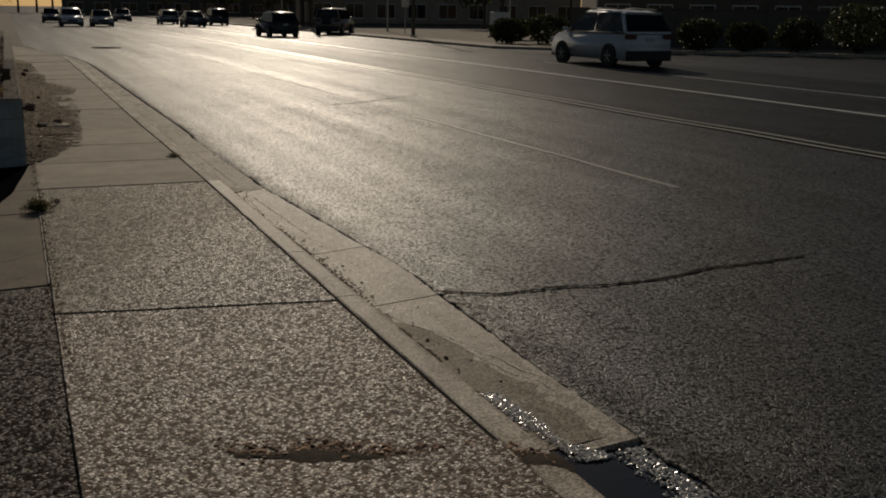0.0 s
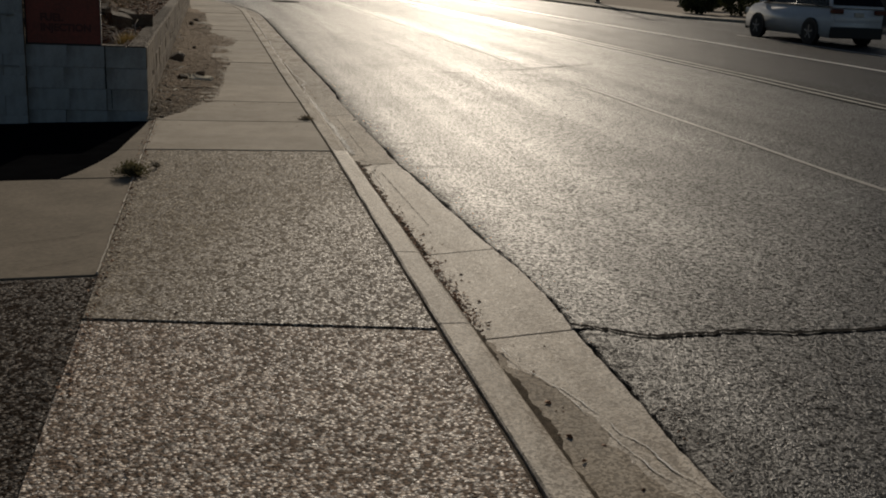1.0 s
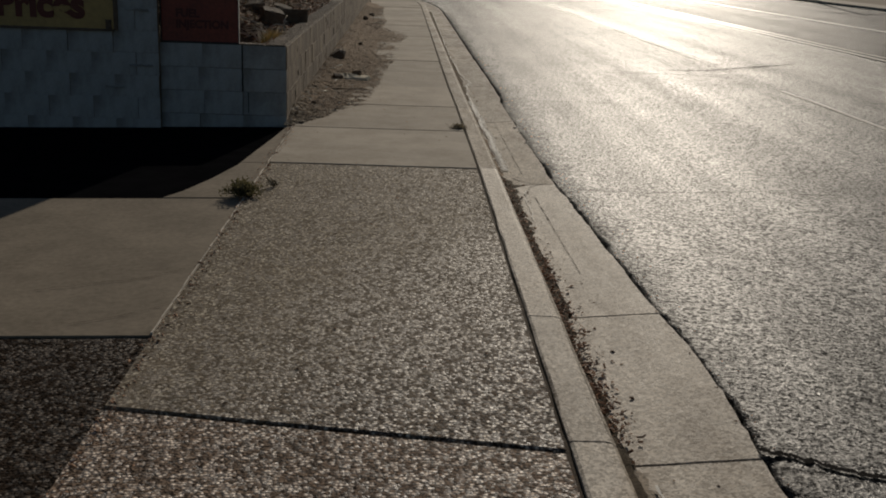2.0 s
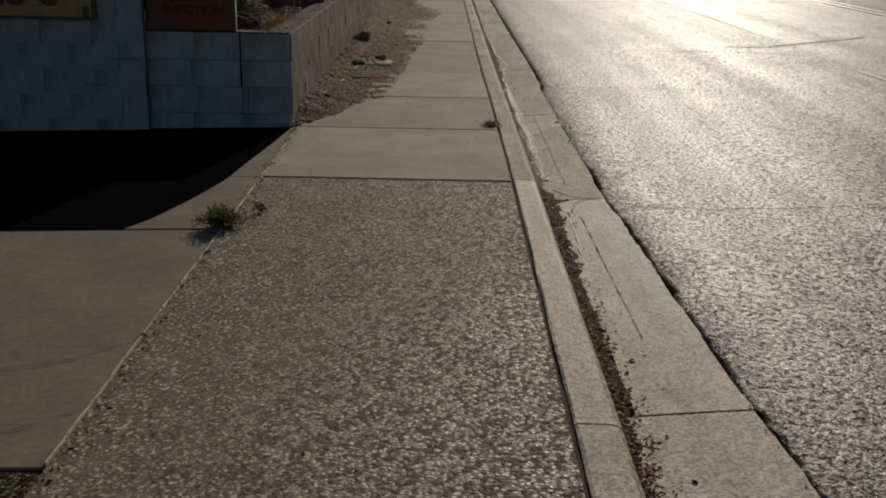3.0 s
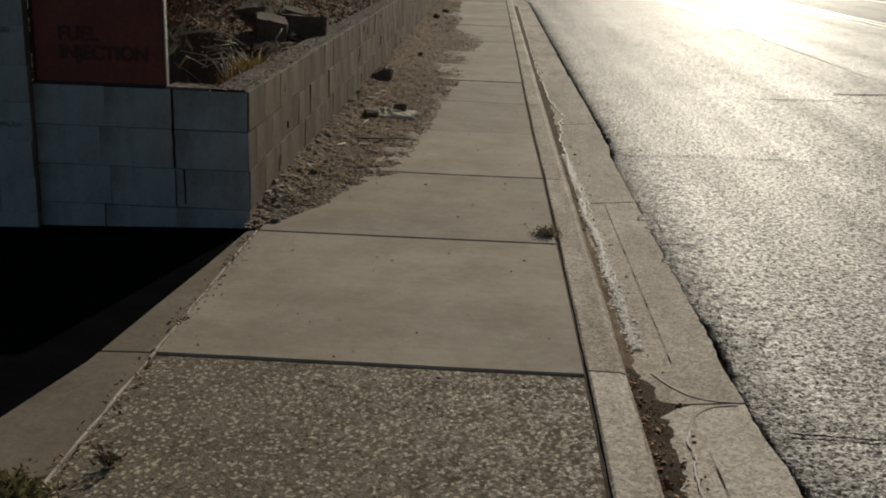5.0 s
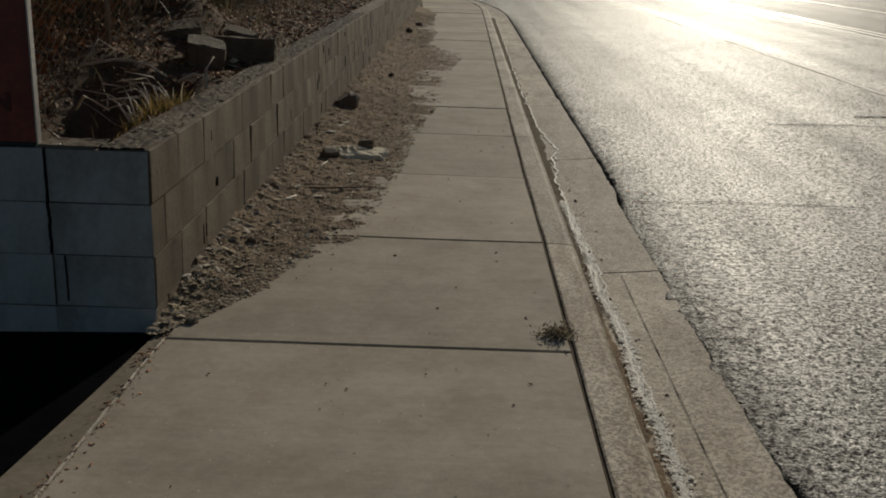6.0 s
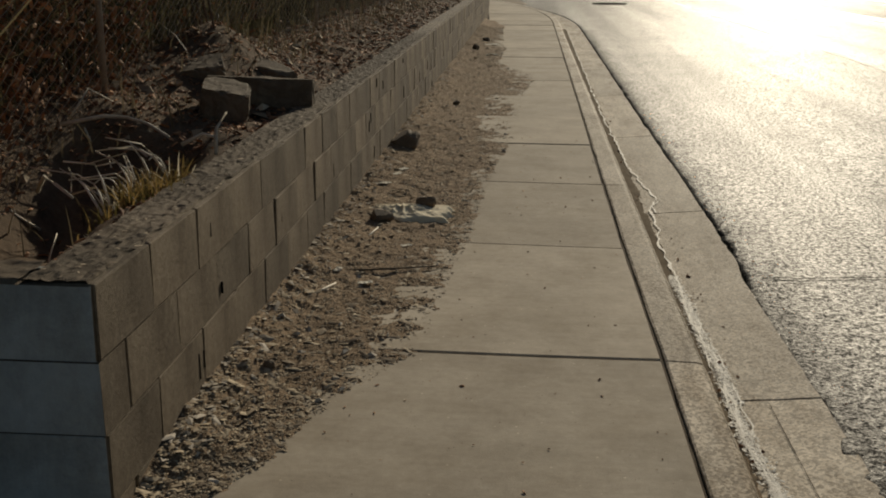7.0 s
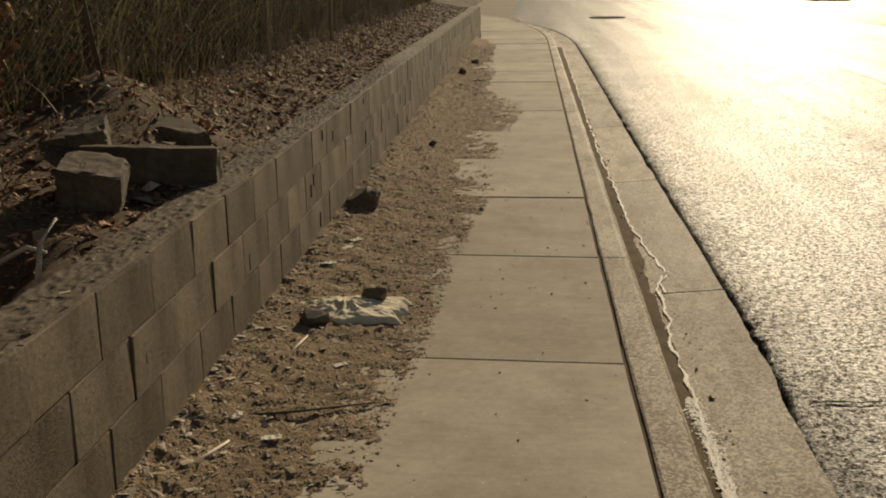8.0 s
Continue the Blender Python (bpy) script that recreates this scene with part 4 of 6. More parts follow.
random.seed(5)
for _r in range(4):
    _z = TOP - COURSE * (_r + 0.5)
    _y = WALL_Y
    if _r % 2:
        lay(along_x(0.4, 60 + _r, 0.172), 0.0, _y + 0.086, _z, wall)
        _y += 0.18
    else:
        lay(along_x(0.392, 60 + _r, 0.03), 0.0, _y + 0.015, _z, wall)
        lay(_firsts[_r // 2], WALL_X - 0.1, _y + 0.008 + (LEN - 0.033) / 2, _z, wall)
        _y += 0.405
    _k = 0
    while _y < 36.3:
        _g = GAPS[OPEN[_r][_k] if _k < 8 else random.choice((0, 0, 1, 1, 1, 2))]
        lay(random.choice(_blocks[_g]), WALL_X - 0.1 + random.uniform(-0.002, 0.002), _y + _g / 2 + LEN / 2, _z, wall)
        _y += LEN
        _k += 1

# short open slots where mortar fell out
random.seed(77)
for _k in range(18):
    _y, _r = WALL_Y + 0.7 + 9 * random.random() ** 1.2, random.randrange(3)
    _h, _z = random.uniform(0.02, 0.05), TOP - COURSE * (_r + 0.5) + random.uniform(-0.05, 0.05)
    part("mortar_gap", box(WALL_X - 0.01, WALL_X + 0.003, _y - 0.0025, _y + 0.0025, _z - _h, _z + _h, 0.001, 1, 0.001), TAR, wall)


def _cap(u, v):
    rim = 0.016 * max(0.0, nz(u, v, 9, 5)) + 0.006
    edge = min(u, 1 - u)
    ridge = 1 - abs(nz(u * 0.5, v, 11, 2)) * 2.4
    z = 0.004 + 0.007 * ridge + 0.006 * nz(u * 0.2, v, 38, 4)
    return (0.002 + rim * (1 - u) + (0.196 - 2 * rim) * u, v, TOP + (max(0.0035, z) if edge > 0.01 else -0.003))


_ob = grid_sheet("mortar_cap", [0, 0.02] + steps(0.08, 0.92, 0.07) + [0.98, 1], steps(WALL_Y + 0.01, 20, 0.012) + steps(20, 36, 0.1)[1:], _cap, BLOCK, wall, False)
tagged(_ob, "rough flaking mortar spread over the wall top")

# the end return of the wall, painted on its face
end_wall = part("wall_return", box(-0.94, -0.005, WALL_Y + 0.012, WALL_Y + 0.19, -0.2, TOP - 0.012), PAINTED)
tagged(end_wall, "short return wall of blocks painted pale blue", "block wall", kind="structure")


random.seed(8)
for _r, _cuts in enumerate(([-0.2, -0.56, -0.94], [-0.2, -0.60, -0.94], [-0.2, -0.55, -0.94], [-0.2, -0.59, -0.94])):
    for _a, _c in zip(_cuts, _cuts[1:]):
        lay(along_x(_a - _c, int(100 - _c * 50 + _r)), (_a + _c) / 2, WALL_Y + 0.1 + random.uniform(-0.003, 0.003), TOP - COURSE * (_r + 0.5), end_wall)

_ob = grid_sheet("mortar_cap", steps(-0.24, -0.004, 0.012), steps(0, 1, 0.08), lambda u, v: (u, WALL_Y + 0.004 + 0.19 * v, TOP + (0.004 + 0.006 * max(0.0, 1 - abs(nz(u, v * 0.2, 11, 2)) * 2.4) + 0.003 * nz(u, v * 0.2, 38, 4) if 0.01 < v < 0.99 else -0.003)), BLOCK, end_wall, False)
tagged(_ob, "rough flaking mortar spread over the wall top")

for _x, _z0, _z1, _w in ((-0.203, 0.488, 0.70, 0.005), (-0.200, 0.280, 0.488, 0.006), (-0.15, 0.085, 0.272, 0.003)):
    _n = 7
    for _k in range(_n):
        _za, _zb = _z0 + (_z1 - _z0) * _k / _n, _z0 + (_z1 - _z0) * (_k + 1) / _n
        _dx = 0.008 * nz(_za, _x, 14)
        part("crack", box(_x + _dx - _w, _x + _dx + _w, WALL_Y - 0.004, WALL_Y + 0.01, _za, _zb + 0.002), TAR, end_wall)

# ---- the taller painted wall of the yard ----
tall = part("wall_yard", box(-7.4, -0.955, WALL_Y - 0.03, WALL_Y + 0.15, -0.3, 2.38), PAINTED)
tagged(tall, "tall yard wall of rough blocks painted pale blue", "block wall", kind="structure")
_tm = [along_x(0.4, 200 + k) for k in range(4)]
_th = [along_x(0.2, 210 + k) for k in range(2)]
random.seed(9)
for _r in range(13):
    _z = 2.4 - 0.2 * (_r + 0.5)
    _x = -0.945
    if _r % 2:
        lay(_th[_r % 4 // 2], _x - 0.1, WALL_Y + 0.055, _z, tall)
        _x -= 0.2
    while _x > -7.2:
        lay(random.choice(_tm), _x - 0.2, WALL_Y + 0.055 + random.uniform(-0.004, 0.004), _z, tall)
        _x -= 0.4

# smeared mortar ridges on the yard wall
for _x, _z, _w in ((-1.12, 0.98, 0.10), (-1.10, 0.49, 0.10), (-1.05, 1.22, 0.13), (-1.35, 0.29, 0.08)):
    _b = bmesh.new()
    for _k in range(9):
        _u, _q = -1 + 2 * (_k + 0.5) / 9, 0.006 + 0.005 * random.random()
        box(_x + _w * (_u - 0.14), _x + _w * (_u + 0.14), WALL_Y - 0.05 - 0.014 * random.random(), WALL_Y - 0.03, _z - _q + 0.006 * nz(_u, _z, 3), _z + _q + 0.006 * nz(_u, _z, 3), 0.003, 1, 0.004, _b)
    part("mortar_ridge", _b, PAINTED, tall)

# ---- signs ----
red = base("sign_cabinet", -0.58, WALL_Y + 0.05, TOP)
tagged(red, "dark red sign cabinet reading FUEL INJECTION on the wall", "sign")
part("body", box(-0.344, 0.344, -0.03, 0.006, 0.012, 1.25, 0.004), RED_SIGN, red)
part("frame", box(-0.355, -0.345, -0.036, 0.010, 0.0, 1.26, 0.003), PLASTIC, red)
part("frame", box(0.345, 0.352, -0.035, 0.004, 0.0, 1.26, 0.002), METAL_EDGE, red, "pale metal side edge")
part("frame", box(-0.344, 0.344, -0.036, 0.010, 0.0, 0.016, 0.003), PLASTIC, red)
part("foot", box(0.30, 0.43, -0.015, 0.015, -0.002, 0.008, 0.002), STEEL, red, "pale metal foot plate")
words("lettering", "FUEL", 0.098, pose(-0.215, -0.032, 0.232, 90, 0, 0), DARK_RED, red, 0.002, 0.0045)
words("lettering", "INJECTION", 0.096, pose(-0.215, -0.032, 0.137, 90, 0, 0), DARK_RED, red, 0.002, 0.0045)
for _k, (_x0, _x1) in enumerate(((-0.21, -0.02), (0.01, 0.22), (-0.21, 0.10))):
    part("lettering_bar", box(_x0, _x1, -0.033, -0.029, 0.45 + 0.11 * (_k // 2), 0.52 + 0.11 * (_k // 2)), DARK_RED, red)

yel = base("price_sign", -2.15, WALL_Y - 0.05, 0.80)
tagged(yel, "weathered yellow sign board reading Prices on the yard wall", "sign")
part("board", box(-0.85, 0.84, -0.018, 0.0, 0.0, 0.95, 0.004), YELLOW_SIGN, yel)
part("edge_strip", box(0.825, 0.86, -0.024, 0.004, -0.004, 0.955, 0.003, 1, 0.001), WOOD, yel, "dark worn wooden edge strip")
part("edge_strip", box(-0.86, 0.824, -0.024, 0.004, -0.016, 0.006, 0.003), WOOD, yel, "dark worn wooden edge strip")
part("torn_flap", box(0.755, 0.80, -0.03, -0.02, 0.0, 0.085, 0.003, 1, 0.009), WOOD, yel, "torn dark corner")
words("lettering", "Prices", 0.32, pose(-0.20, -0.020, 0.10, 90, 0, 0), BROWN_RED, yel, 0.004, 0.014)

# ---- bank behind the wall ----


def bank_z(x, y):
    d = max(0.0, -x)
    z = 0.665 + 0.20 * min(d, 1.2) + 0.10 * max(0.0, d - 1.2)
    hollow = math.exp(-((x + 0.53) / 0.34) ** 4 - ((y - 12.2) / 1.05) ** 4)
    z -= 0.46 * hollow
    hump = math.exp(-((x + 0.62) / 0.4) ** 2 - ((y - 15.2) / 0.9) ** 2)
    z += 0.15 * math.exp(-((x + 0.66) / 0.28) ** 2 - ((y - 15.0) / 0.45) ** 2)
    return z + 0.16 * hump + 0.05 * nz(x, y, 1.3) + 0.025 * nz(x, y, 5, 2) + 0.012 * nz(x, y, 16, 3)


bank = grid_sheet("bank", steps(-3, 0.004, 0.05), steps(WALL_Y + 0.2, 20, 0.05) + steps(20, 44, 0.2)[1:], lambda u, v: (u, v, bank_z(u, v)), BANKSOIL)
tagged(bank, "dark bank of soil and leaf litter behind the wall", "bank", kind="structure")
far_bank = grid_sheet("bank_top", steps(-30, -3, 1.5), steps(WALL_Y + 0.2, 60, 2), lambda u, v: (u, v, bank_z(-3, v) + 0.12 * nz(u, v, 0.4)), SOIL)
tagged(far_bank, "dark overgrown bank", "bank", kind="structure")


def _on_bank(rng, x0=-1.6, x1=0.02):
    y = 11.35 + rng.random() ** 1.5 * 24
    x = rng.uniform(x0, x1)
    if -0.80 < x < -0.03 and y < 13.15 and rng.random() < 0.93:
        y += 4.0 + 10 * rng.random()
    return x, y, bank_z(x, y) + 0.006


scatter("bank_litter", 32000, _on_bank, (0.004, 0.019), LITTER, "brown leaf litter and bark over the bank", "litter", 0.3, 2.2, 21, 0.7)
scatter("bank_stones", 900, _on_bank, (0.01, 0.045), CHIPS, "small stones and clods on the bank", "gravel", 0.7, 1.4, 22, 0.5)
scatter("wall_top_litter", 600, lambda r: (r.uniform(0.01, 0.195), WALL_Y + 0.02 + r.random() ** 1.3 * 22, TOP + 0.010), (0.003, 0.009), CHIPS, "flaking mortar and crumbs on the wall top", "litter", 0.22, 2.6, 23, 0.12)


def blades(name, n, place, height, width, lean, material, label, category, seed, segs=3, kind="stuff", parent=None):
    """Thin bent blades or stalks in one mesh."""
    rng = random.Random(seed)
    verts, faces = [], []
    for _ in range(n):
        x, y, z = place(rng)
        h = rng.uniform(*height)
        w = width * rng.uniform(0.6, 1.4)
        a = rng.uniform(0, 6.28)
        l = rng.uniform(0, lean) * h
        dx, dy = math.cos(a), math.sin(a)
        tx, ty = -dy * w, dx * w
        if rng.random() < 0.5:
            tx, ty = w, 0.3 * w
        k = len(verts)
        for i in range(segs + 1):
            f = i / segs
            px, py, pz = x + dx * l * f * f, y + dy * l * f * f, z + h * f * (1 - 0.25 * (l / h) * f)
            ww = 1 - 0.85 * f
            verts += [(px - tx * ww, py - ty * ww, pz), (px + tx * ww, py + ty * ww, pz)]
        faces += [(k + 2 * i, k + 2 * i + 1, k + 2 * i + 3, k + 2 * i + 2) for i in range(segs)]
    ob = from_arrays(name, verts, faces, material, parent)
    return tagged(ob, label, category, kind=kind) if kind else tagged(ob, label)


def _brush(rng):
    y = 11.5 + rng.random() ** 1.2 * 26
    x = -0.95 - rng.random() ** 1.4 * 2.2
    return x, y, bank_z(x, y) - 0.02


blades("dry_brush", 13000, _brush, (0.35, 1.7), 0.005, 1.3, BRUSH, "dense dry brush and stalks behind the fence", "brush", 31, 4)
blades("dry_weeds", 500, lambda r: (lambda x, y: (x, y, bank_z(x, y)))(r.uniform(-0.9, -0.35), r.uniform(11.6, 30)), (0.06, 0.35), 0.004, 0.9, DRYWEED, "sparse dry weeds on the bank", "brush", 32, 3)

scatter("brush_leaves", 5000, lambda r: (lambda x, y: (x, y, bank_z(x, y) + r.random() ** 1.3 * 1.2))(-0.84 - r.random() * 0.5, 11.4 + r.random() ** 1.2 * 20), (0.006, 0.022), LITTER, "reddish dead leaves caught in the fence", "leaves", 0.2, 2.6, 34, 1.5)
scatter("brush_leaves", 9000, lambda r: (lambda x, y: (x, y, bank_z(x, y) + r.random() ** 1.3 * 1.3))(-0.92 - r.random() * 1.3, 11.5 + r.random() ** 1.2 * 24), (0.008, 0.03), BRUSH, "dusty dead leaves hanging in the brush", "leaves", 0.2, 2.6, 33, 1.5)

scatter("brush_leaves", 8000, lambda r: (lambda x, y: (x, y, bank_z(x, y) + r.random() * 1.1))(-0.83 - r.random() * 0.35, 11.4 + r.random() * 3.2), (0.006, 0.021), LITTER, "reddish dead leaves caught in the fence", "leaves", 0.2, 2.6, 35, 1.5)

# ---- chain-link fence ----
FENCE_X = -0.80
fence = base("chain_link_fence", FENCE_X, 11.4, 0.8)
tagged(fence, "rusty chain-link fence along the top of the bank", "fence")
for _y in (13.66, 18.9, 21.8, 24.7, 27.6, 30.5, 33.4):
    _g = bank_z(FENCE_X, _y) - 0.82
    _p = part("post", tube([(0, _y - 11.4, _g), (0.012, _y - 11.4, 1.9)], 0.017, 10), STEEL, fence, "", True)
    _b = bmesh.new()
    bmesh.ops.create_uvsphere(_b, u_segments=8, v_segments=5, radius=0.026, matrix=Matrix.Translation((0.012, _y - 11.4, 1.9)))
    part("post_cap", _b, STEEL, _p)
part("top_rail", tube([(0.012, 0.2, 1.84), (0.012, 24.5, 1.84)], 0.016, 8), STEEL, fence)


def link_mesh(y0, y1, z0, z1):
    verts, faces = [], []
    dw, r = 0.0275, 0.0022
    nrow = int((z1 - z0) / dw)
    for c in range(int((y1 - y0) / (2 * dw))):
        k0 = len(verts)
        for i in range(nrow + 1):
            y = y0 + c * 2 * dw + (dw if (i + c) % 2 else -dw)
            z = z0 + i * dw
            sag = 0.03 * nz(y, z, 0.9, 6)
            xx = sag + (0.003 if i % 2 else -0.003)
            verts += [(xx + r, y, z), (xx - r * 0.5, y + r, z), (xx - r * 0.5, y - r, z)]
        for i in range(nrow):
            a = k0 + i * 3
            faces += [(a, a + 1, a + 4, a + 3), (a + 1, a + 2, a + 5, a + 4), (a + 2, a, a + 3, a + 5)]
    return from_arrays("mesh_panel", verts, faces, WIRE, fence)


for _k in range(6):
    _y0 = 0.05 + 2.9 * _k
    link_mesh(_y0, _y0 + 2.9, bank_z(FENCE_X, 12 + 2.9 * _k) - 0.82, 1.84)

# ---- rubble, stones and loose things ----


def boulder(name, size, seed, material, rough=0.42, sub=2):
    """A broken lump: a cut ball with flats."""
    b = bmesh.new()
    bmesh.ops.create_icosphere(b, subdivisions=sub, radius=1.0)
    rng = random.Random(int(seed * 10))
    cuts = [(Vector((rng.gauss(0, 1), rng.gauss(0, 1), rng.gauss(0, 0.8))).normalized(), rng.uniform(0.55, 0.85)) for _ in range(8)]
    cuts.append((Vector((0, 0, -1)), 0.6))
    for v in b.verts:
        n = noise.noise(v.co * 1.3 + Vector((seed, 0, 0))) * rough + noise.noise(v.co * 3.1 + Vector((0, seed, 0))) * rough * 0.4
        v.co *= 1 + n
        for d, c in cuts:
            over = v.co.dot(d) - c
            if over > 0:
                v.co -= d * over
        v.co = Vector((v.co.x * size[0], v.co.y * size[1], v.co.z * size[2]))
    return mesh_of(name, b, material)


def slab_chunk(name, sx, sy, sz, seed, at, rot, label):
    """A broken piece of concrete slab with chipped edges."""
    random.seed(seed)
    b = box(-sx / 2, sx / 2, -sy / 2, sy / 2, -sz / 2, sz / 2)
    bmesh.ops.subdivide_edges(b, edges=b.edges[:], cuts=9, use_grid_fill=True)
    for v in b.verts:
        def wob(f):
            return Vector((noise.noise(v.co * f + Vector((seed, 0, 0))), noise.noise(v.co * f + Vector((0, seed, 0))), noise.noise(v.co * f + Vector((0, 0, seed)))))
        on_edge = sum(abs(abs(c) - s / 2) < 1e-4 for c, s in zip(v.co, (sx, sy, sz)))
        chip = max(0.0, noise.noise(v.co * 14 + Vector((seed * 3, 1, 2)))) if on_edge >= 2 else 0.0
        v.co += wob(4) * 0.014 + wob(26) * 0.006 - v.co.normalized() * chip * 0.06
    ob = part(name, b, RUBBLE)
    ob.matrix_world = pose(*at, *rot)
    return tagged(ob, label, "rubble", "rubble behind the wall")


slab_chunk("concrete_chunk", 0.24, 0.26, 0.24, 3, (-0.28, 13.92, 0.75), (8, 12, 14), "broken block of concrete lying on the bank")
slab_chunk("concrete_slab", 0.58, 0.12, 0.16, 4, (-0.19, 14.34, 0.78), (-4, 3, 6), "long broken slab of concrete behind the wall")
slab_chunk("concrete_slab", 0.50, 0.16, 0.18, 5, (-0.40, 15.0, 0.80), (8, 12, -14), "tilted piece of concrete half buried in the bank")
slab_chunk("concrete_chunk", 0.30, 0.24, 0.26, 6, (-0.58, 14.5, 0.80), (14, -8, 20), "broken block of concrete half buried in the bank")

_st = new("stone", boulder("stone", (0.155, 0.13, 0.12), 4.1, STONE, 0.3, 3))
_st.matrix_world = pose(0.34, 16.75, 0.07, 0, 8, 75)
tagged(_st, "dark angular stone lying on the dirt by the wall", "stone")
for _k, (_x, _y, _s) in enumerate(((0.33, 11.12, 0.03), (0.29, 13.3, 0.028), (0.55, 19.4, 0.05), (0.4, 26.0, 0.09), (0.5, 28.0, 0.08), (0.36, 12.2, 0.03))):
    _o = new("stone", boulder("stone", (_s, _s * 0.8, _s * 0.7), 5.0 + _k, STONE if _k % 3 else RUBBLE))
    _o.matrix_world = pose(_x, _y, dirt_z(_x, _y) + _s * 0.3, 0, 0, 40 * _k)
    tagged(_o, "small stone on the dirt beside the wall", "stone", "stones on the dirt")


def rag_mesh():
    """A thrown-down cloth: a low heap whose pleats fan out from one high fold, with a torn rim."""
    b = bmesh.new()
    bmesh.ops.create_grid(b, x_segments=84, y_segments=48, size=1)
    for v in b.verts:
        a = math.atan2(v.co.y, v.co.x)
        reach = 1 + 0.35 * nz(math.cos(a), math.sin(a), 1.7, 5) + 0.16 * nz(math.cos(a), math.sin(a), 5.5, 8)
        x, y = v.co.x * 0.31 * reach, v.co.y * 0.17 * reach
        rim = max(abs(v.co.x), abs(v.co.y))
        fx, fy = x - 0.03, y - 0.09
        fan = math.atan2(fx, -fy) * 6.5 + 1.6 * nz(x, y, 6, 3)
        pleat = (1 - abs(math.sin(fan))) ** 1.5 * min(1.0, math.hypot(fx, fy) / 0.09)
        heap = math.exp(-((x - 0.02) / 0.13) ** 2 - ((y - 0.02) / 0.11) ** 2)
        crease = max(0.0, 1 - abs(nz(x + 0.4 * y, y, 15, 2)) * 5)
        z = 0.006 + (0.026 * heap + 0.013 * pleat * (0.4 + heap) + 0.010 * crease * (0.5 + heap)) * min(1.0, (1 - rim) * 5)
        v.co = Vector((x, y, z - 0.03 * max(0.0, rim - 0.9) * 10))
    return b


_rag = part("rag", rag_mesh(), CLOTH, None, "", True)
_rag.matrix_world = pose(0.535, 14.66, 0.030, 0, 0, 4)
tagged(_rag, "crumpled dirty white rag lying on the dirt", "rag")
_o = new("stone", boulder("stone", (0.075, 0.06, 0.05), 9.1, STONE))
_o.matrix_world = pose(0.455, 14.46, 0.05, 0, 0, 10)
tagged(_o, "dark lump half under the rag", "stone")
_o = new("stone", boulder("stone", (0.085, 0.05, 0.045), 2.4, STONE, 0.5, 3))
_o.matrix_world = pose(0.68, 14.80, 0.06, 0, 0, -20)
tagged(_o, "dark flat stone behind the rag", "stone")


def stick(pts, r, label="bleached dry stick lying on the ground", material=None, name="stick"):
    return tagged(part(name, tube(pts, r, 6, 0.6), material or STICK, None, "", True), label, "stick", "dry sticks")


stick([(0.43, 13.98, 0.03), (0.455, 14.12, 0.045), (0.47, 14.26, 0.04)], 0.007)
stick([(0.30, 13.9, 0.05), (0.36, 14.05, 0.05), (0.42, 14.12, 0.04)], 0.007)
stick([(0.34, 13.0, 0.05), (0.38, 13.1, 0.045), (0.42, 13.22, 0.04)], 0.008)
stick([(0.42, 13.45, 0.03), (0.6, 13.5, 0.028), (0.86, 13.62, 0.016)], 0.006, "thin dark twig lying on the dirt", BARK)
stick([(-0.02, 12.9, 0.70), (-0.03, 12.96, 0.80), (0.0, 13.02, 0.86)], 0.010)
stick([(-0.20, 13.0, 0.72), (-0.12, 13.05, 0.76), (-0.05, 13.03, 0.75)], 0.010)
stick([(-0.76, 13.05, 0.79), (-0.60, 13.15, 0.815), (-0.50, 13.16, 0.81), (-0.40, 13.15, 0.785), (-0.29, 13.10, 0.735)], 0.010, "bleached dead branch arching over the hollow")
stick([(-0.52, 12.3, 0.66), (-0.44, 12.2, 0.74), (-0.36, 12.12, 0.73), (-0.27, 12.05, 0.70)], 0.008, "bleached dead branch arching over the hollow")
for _k in range(16):
    random.seed(300 + _k)
    _x, _y = random.uniform(-0.85, -0.15), random.uniform(11.9, 13.3)
    _z = bank_z(_x, _y)
    _a, _l = random.uniform(0, 6.28), random.uniform(0.1, 0.32)
    stick([(_x, _y, _z + 0.01), (_x + math.cos(_a) * _l * 0.5, _y + math.sin(_a) * _l * 0.5, _z + random.uniform(0.06, 0.16)), (_x + math.cos(_a) * _l, _y + math.sin(_a) * _l, _z + random.uniform(0.03, 0.2))], random.uniform(0.003, 0.007), "bleached twig among the weeds behind the wall")
for _k in range(18):
    random.seed(380 + _k)
    _p = Vector((-0.15 + random.uniform(-0.05, 0.03), 12.32 + random.uniform(-0.28, 0.42), 0.64))
    _q = _p + Vector((random.uniform(-0.14, -0.02), random.uniform(-0.07, 0.07), random.uniform(0.07, 0.16)))
    _e = _q + Vector((random.uniform(-0.18, 0.02), random.uniform(-0.08, 0.08), random.uniform(-0.06, 0.05)))
    stick([_p, _p * 0.45 + _q * 0.55 + Vector((0, 0, 0.02)), _q, _e], random.uniform(0.003, 0.006), "bleached dry stalk bending over the hollow", BLEACHED, "dry_stalk")
for _k in range(5):
    random.seed(340 + _k)
    _x, _y = -0.62 - 0.10 * _k, 14.95 + 0.2 * _k
    stick([(_x, _y, bank_z(_x, _y) - 0.03), (_x - 0.06, _y + 0.02, 1.4), (_x - 0.16 + 0.1 * random.random(), _y, 2.1), (_x - 0.2, _y + 0.1, 2.8)], 0.008 + 0.004 * random.random(), "thin bare upright stem behind the wall", WOOD, "bare_stem")


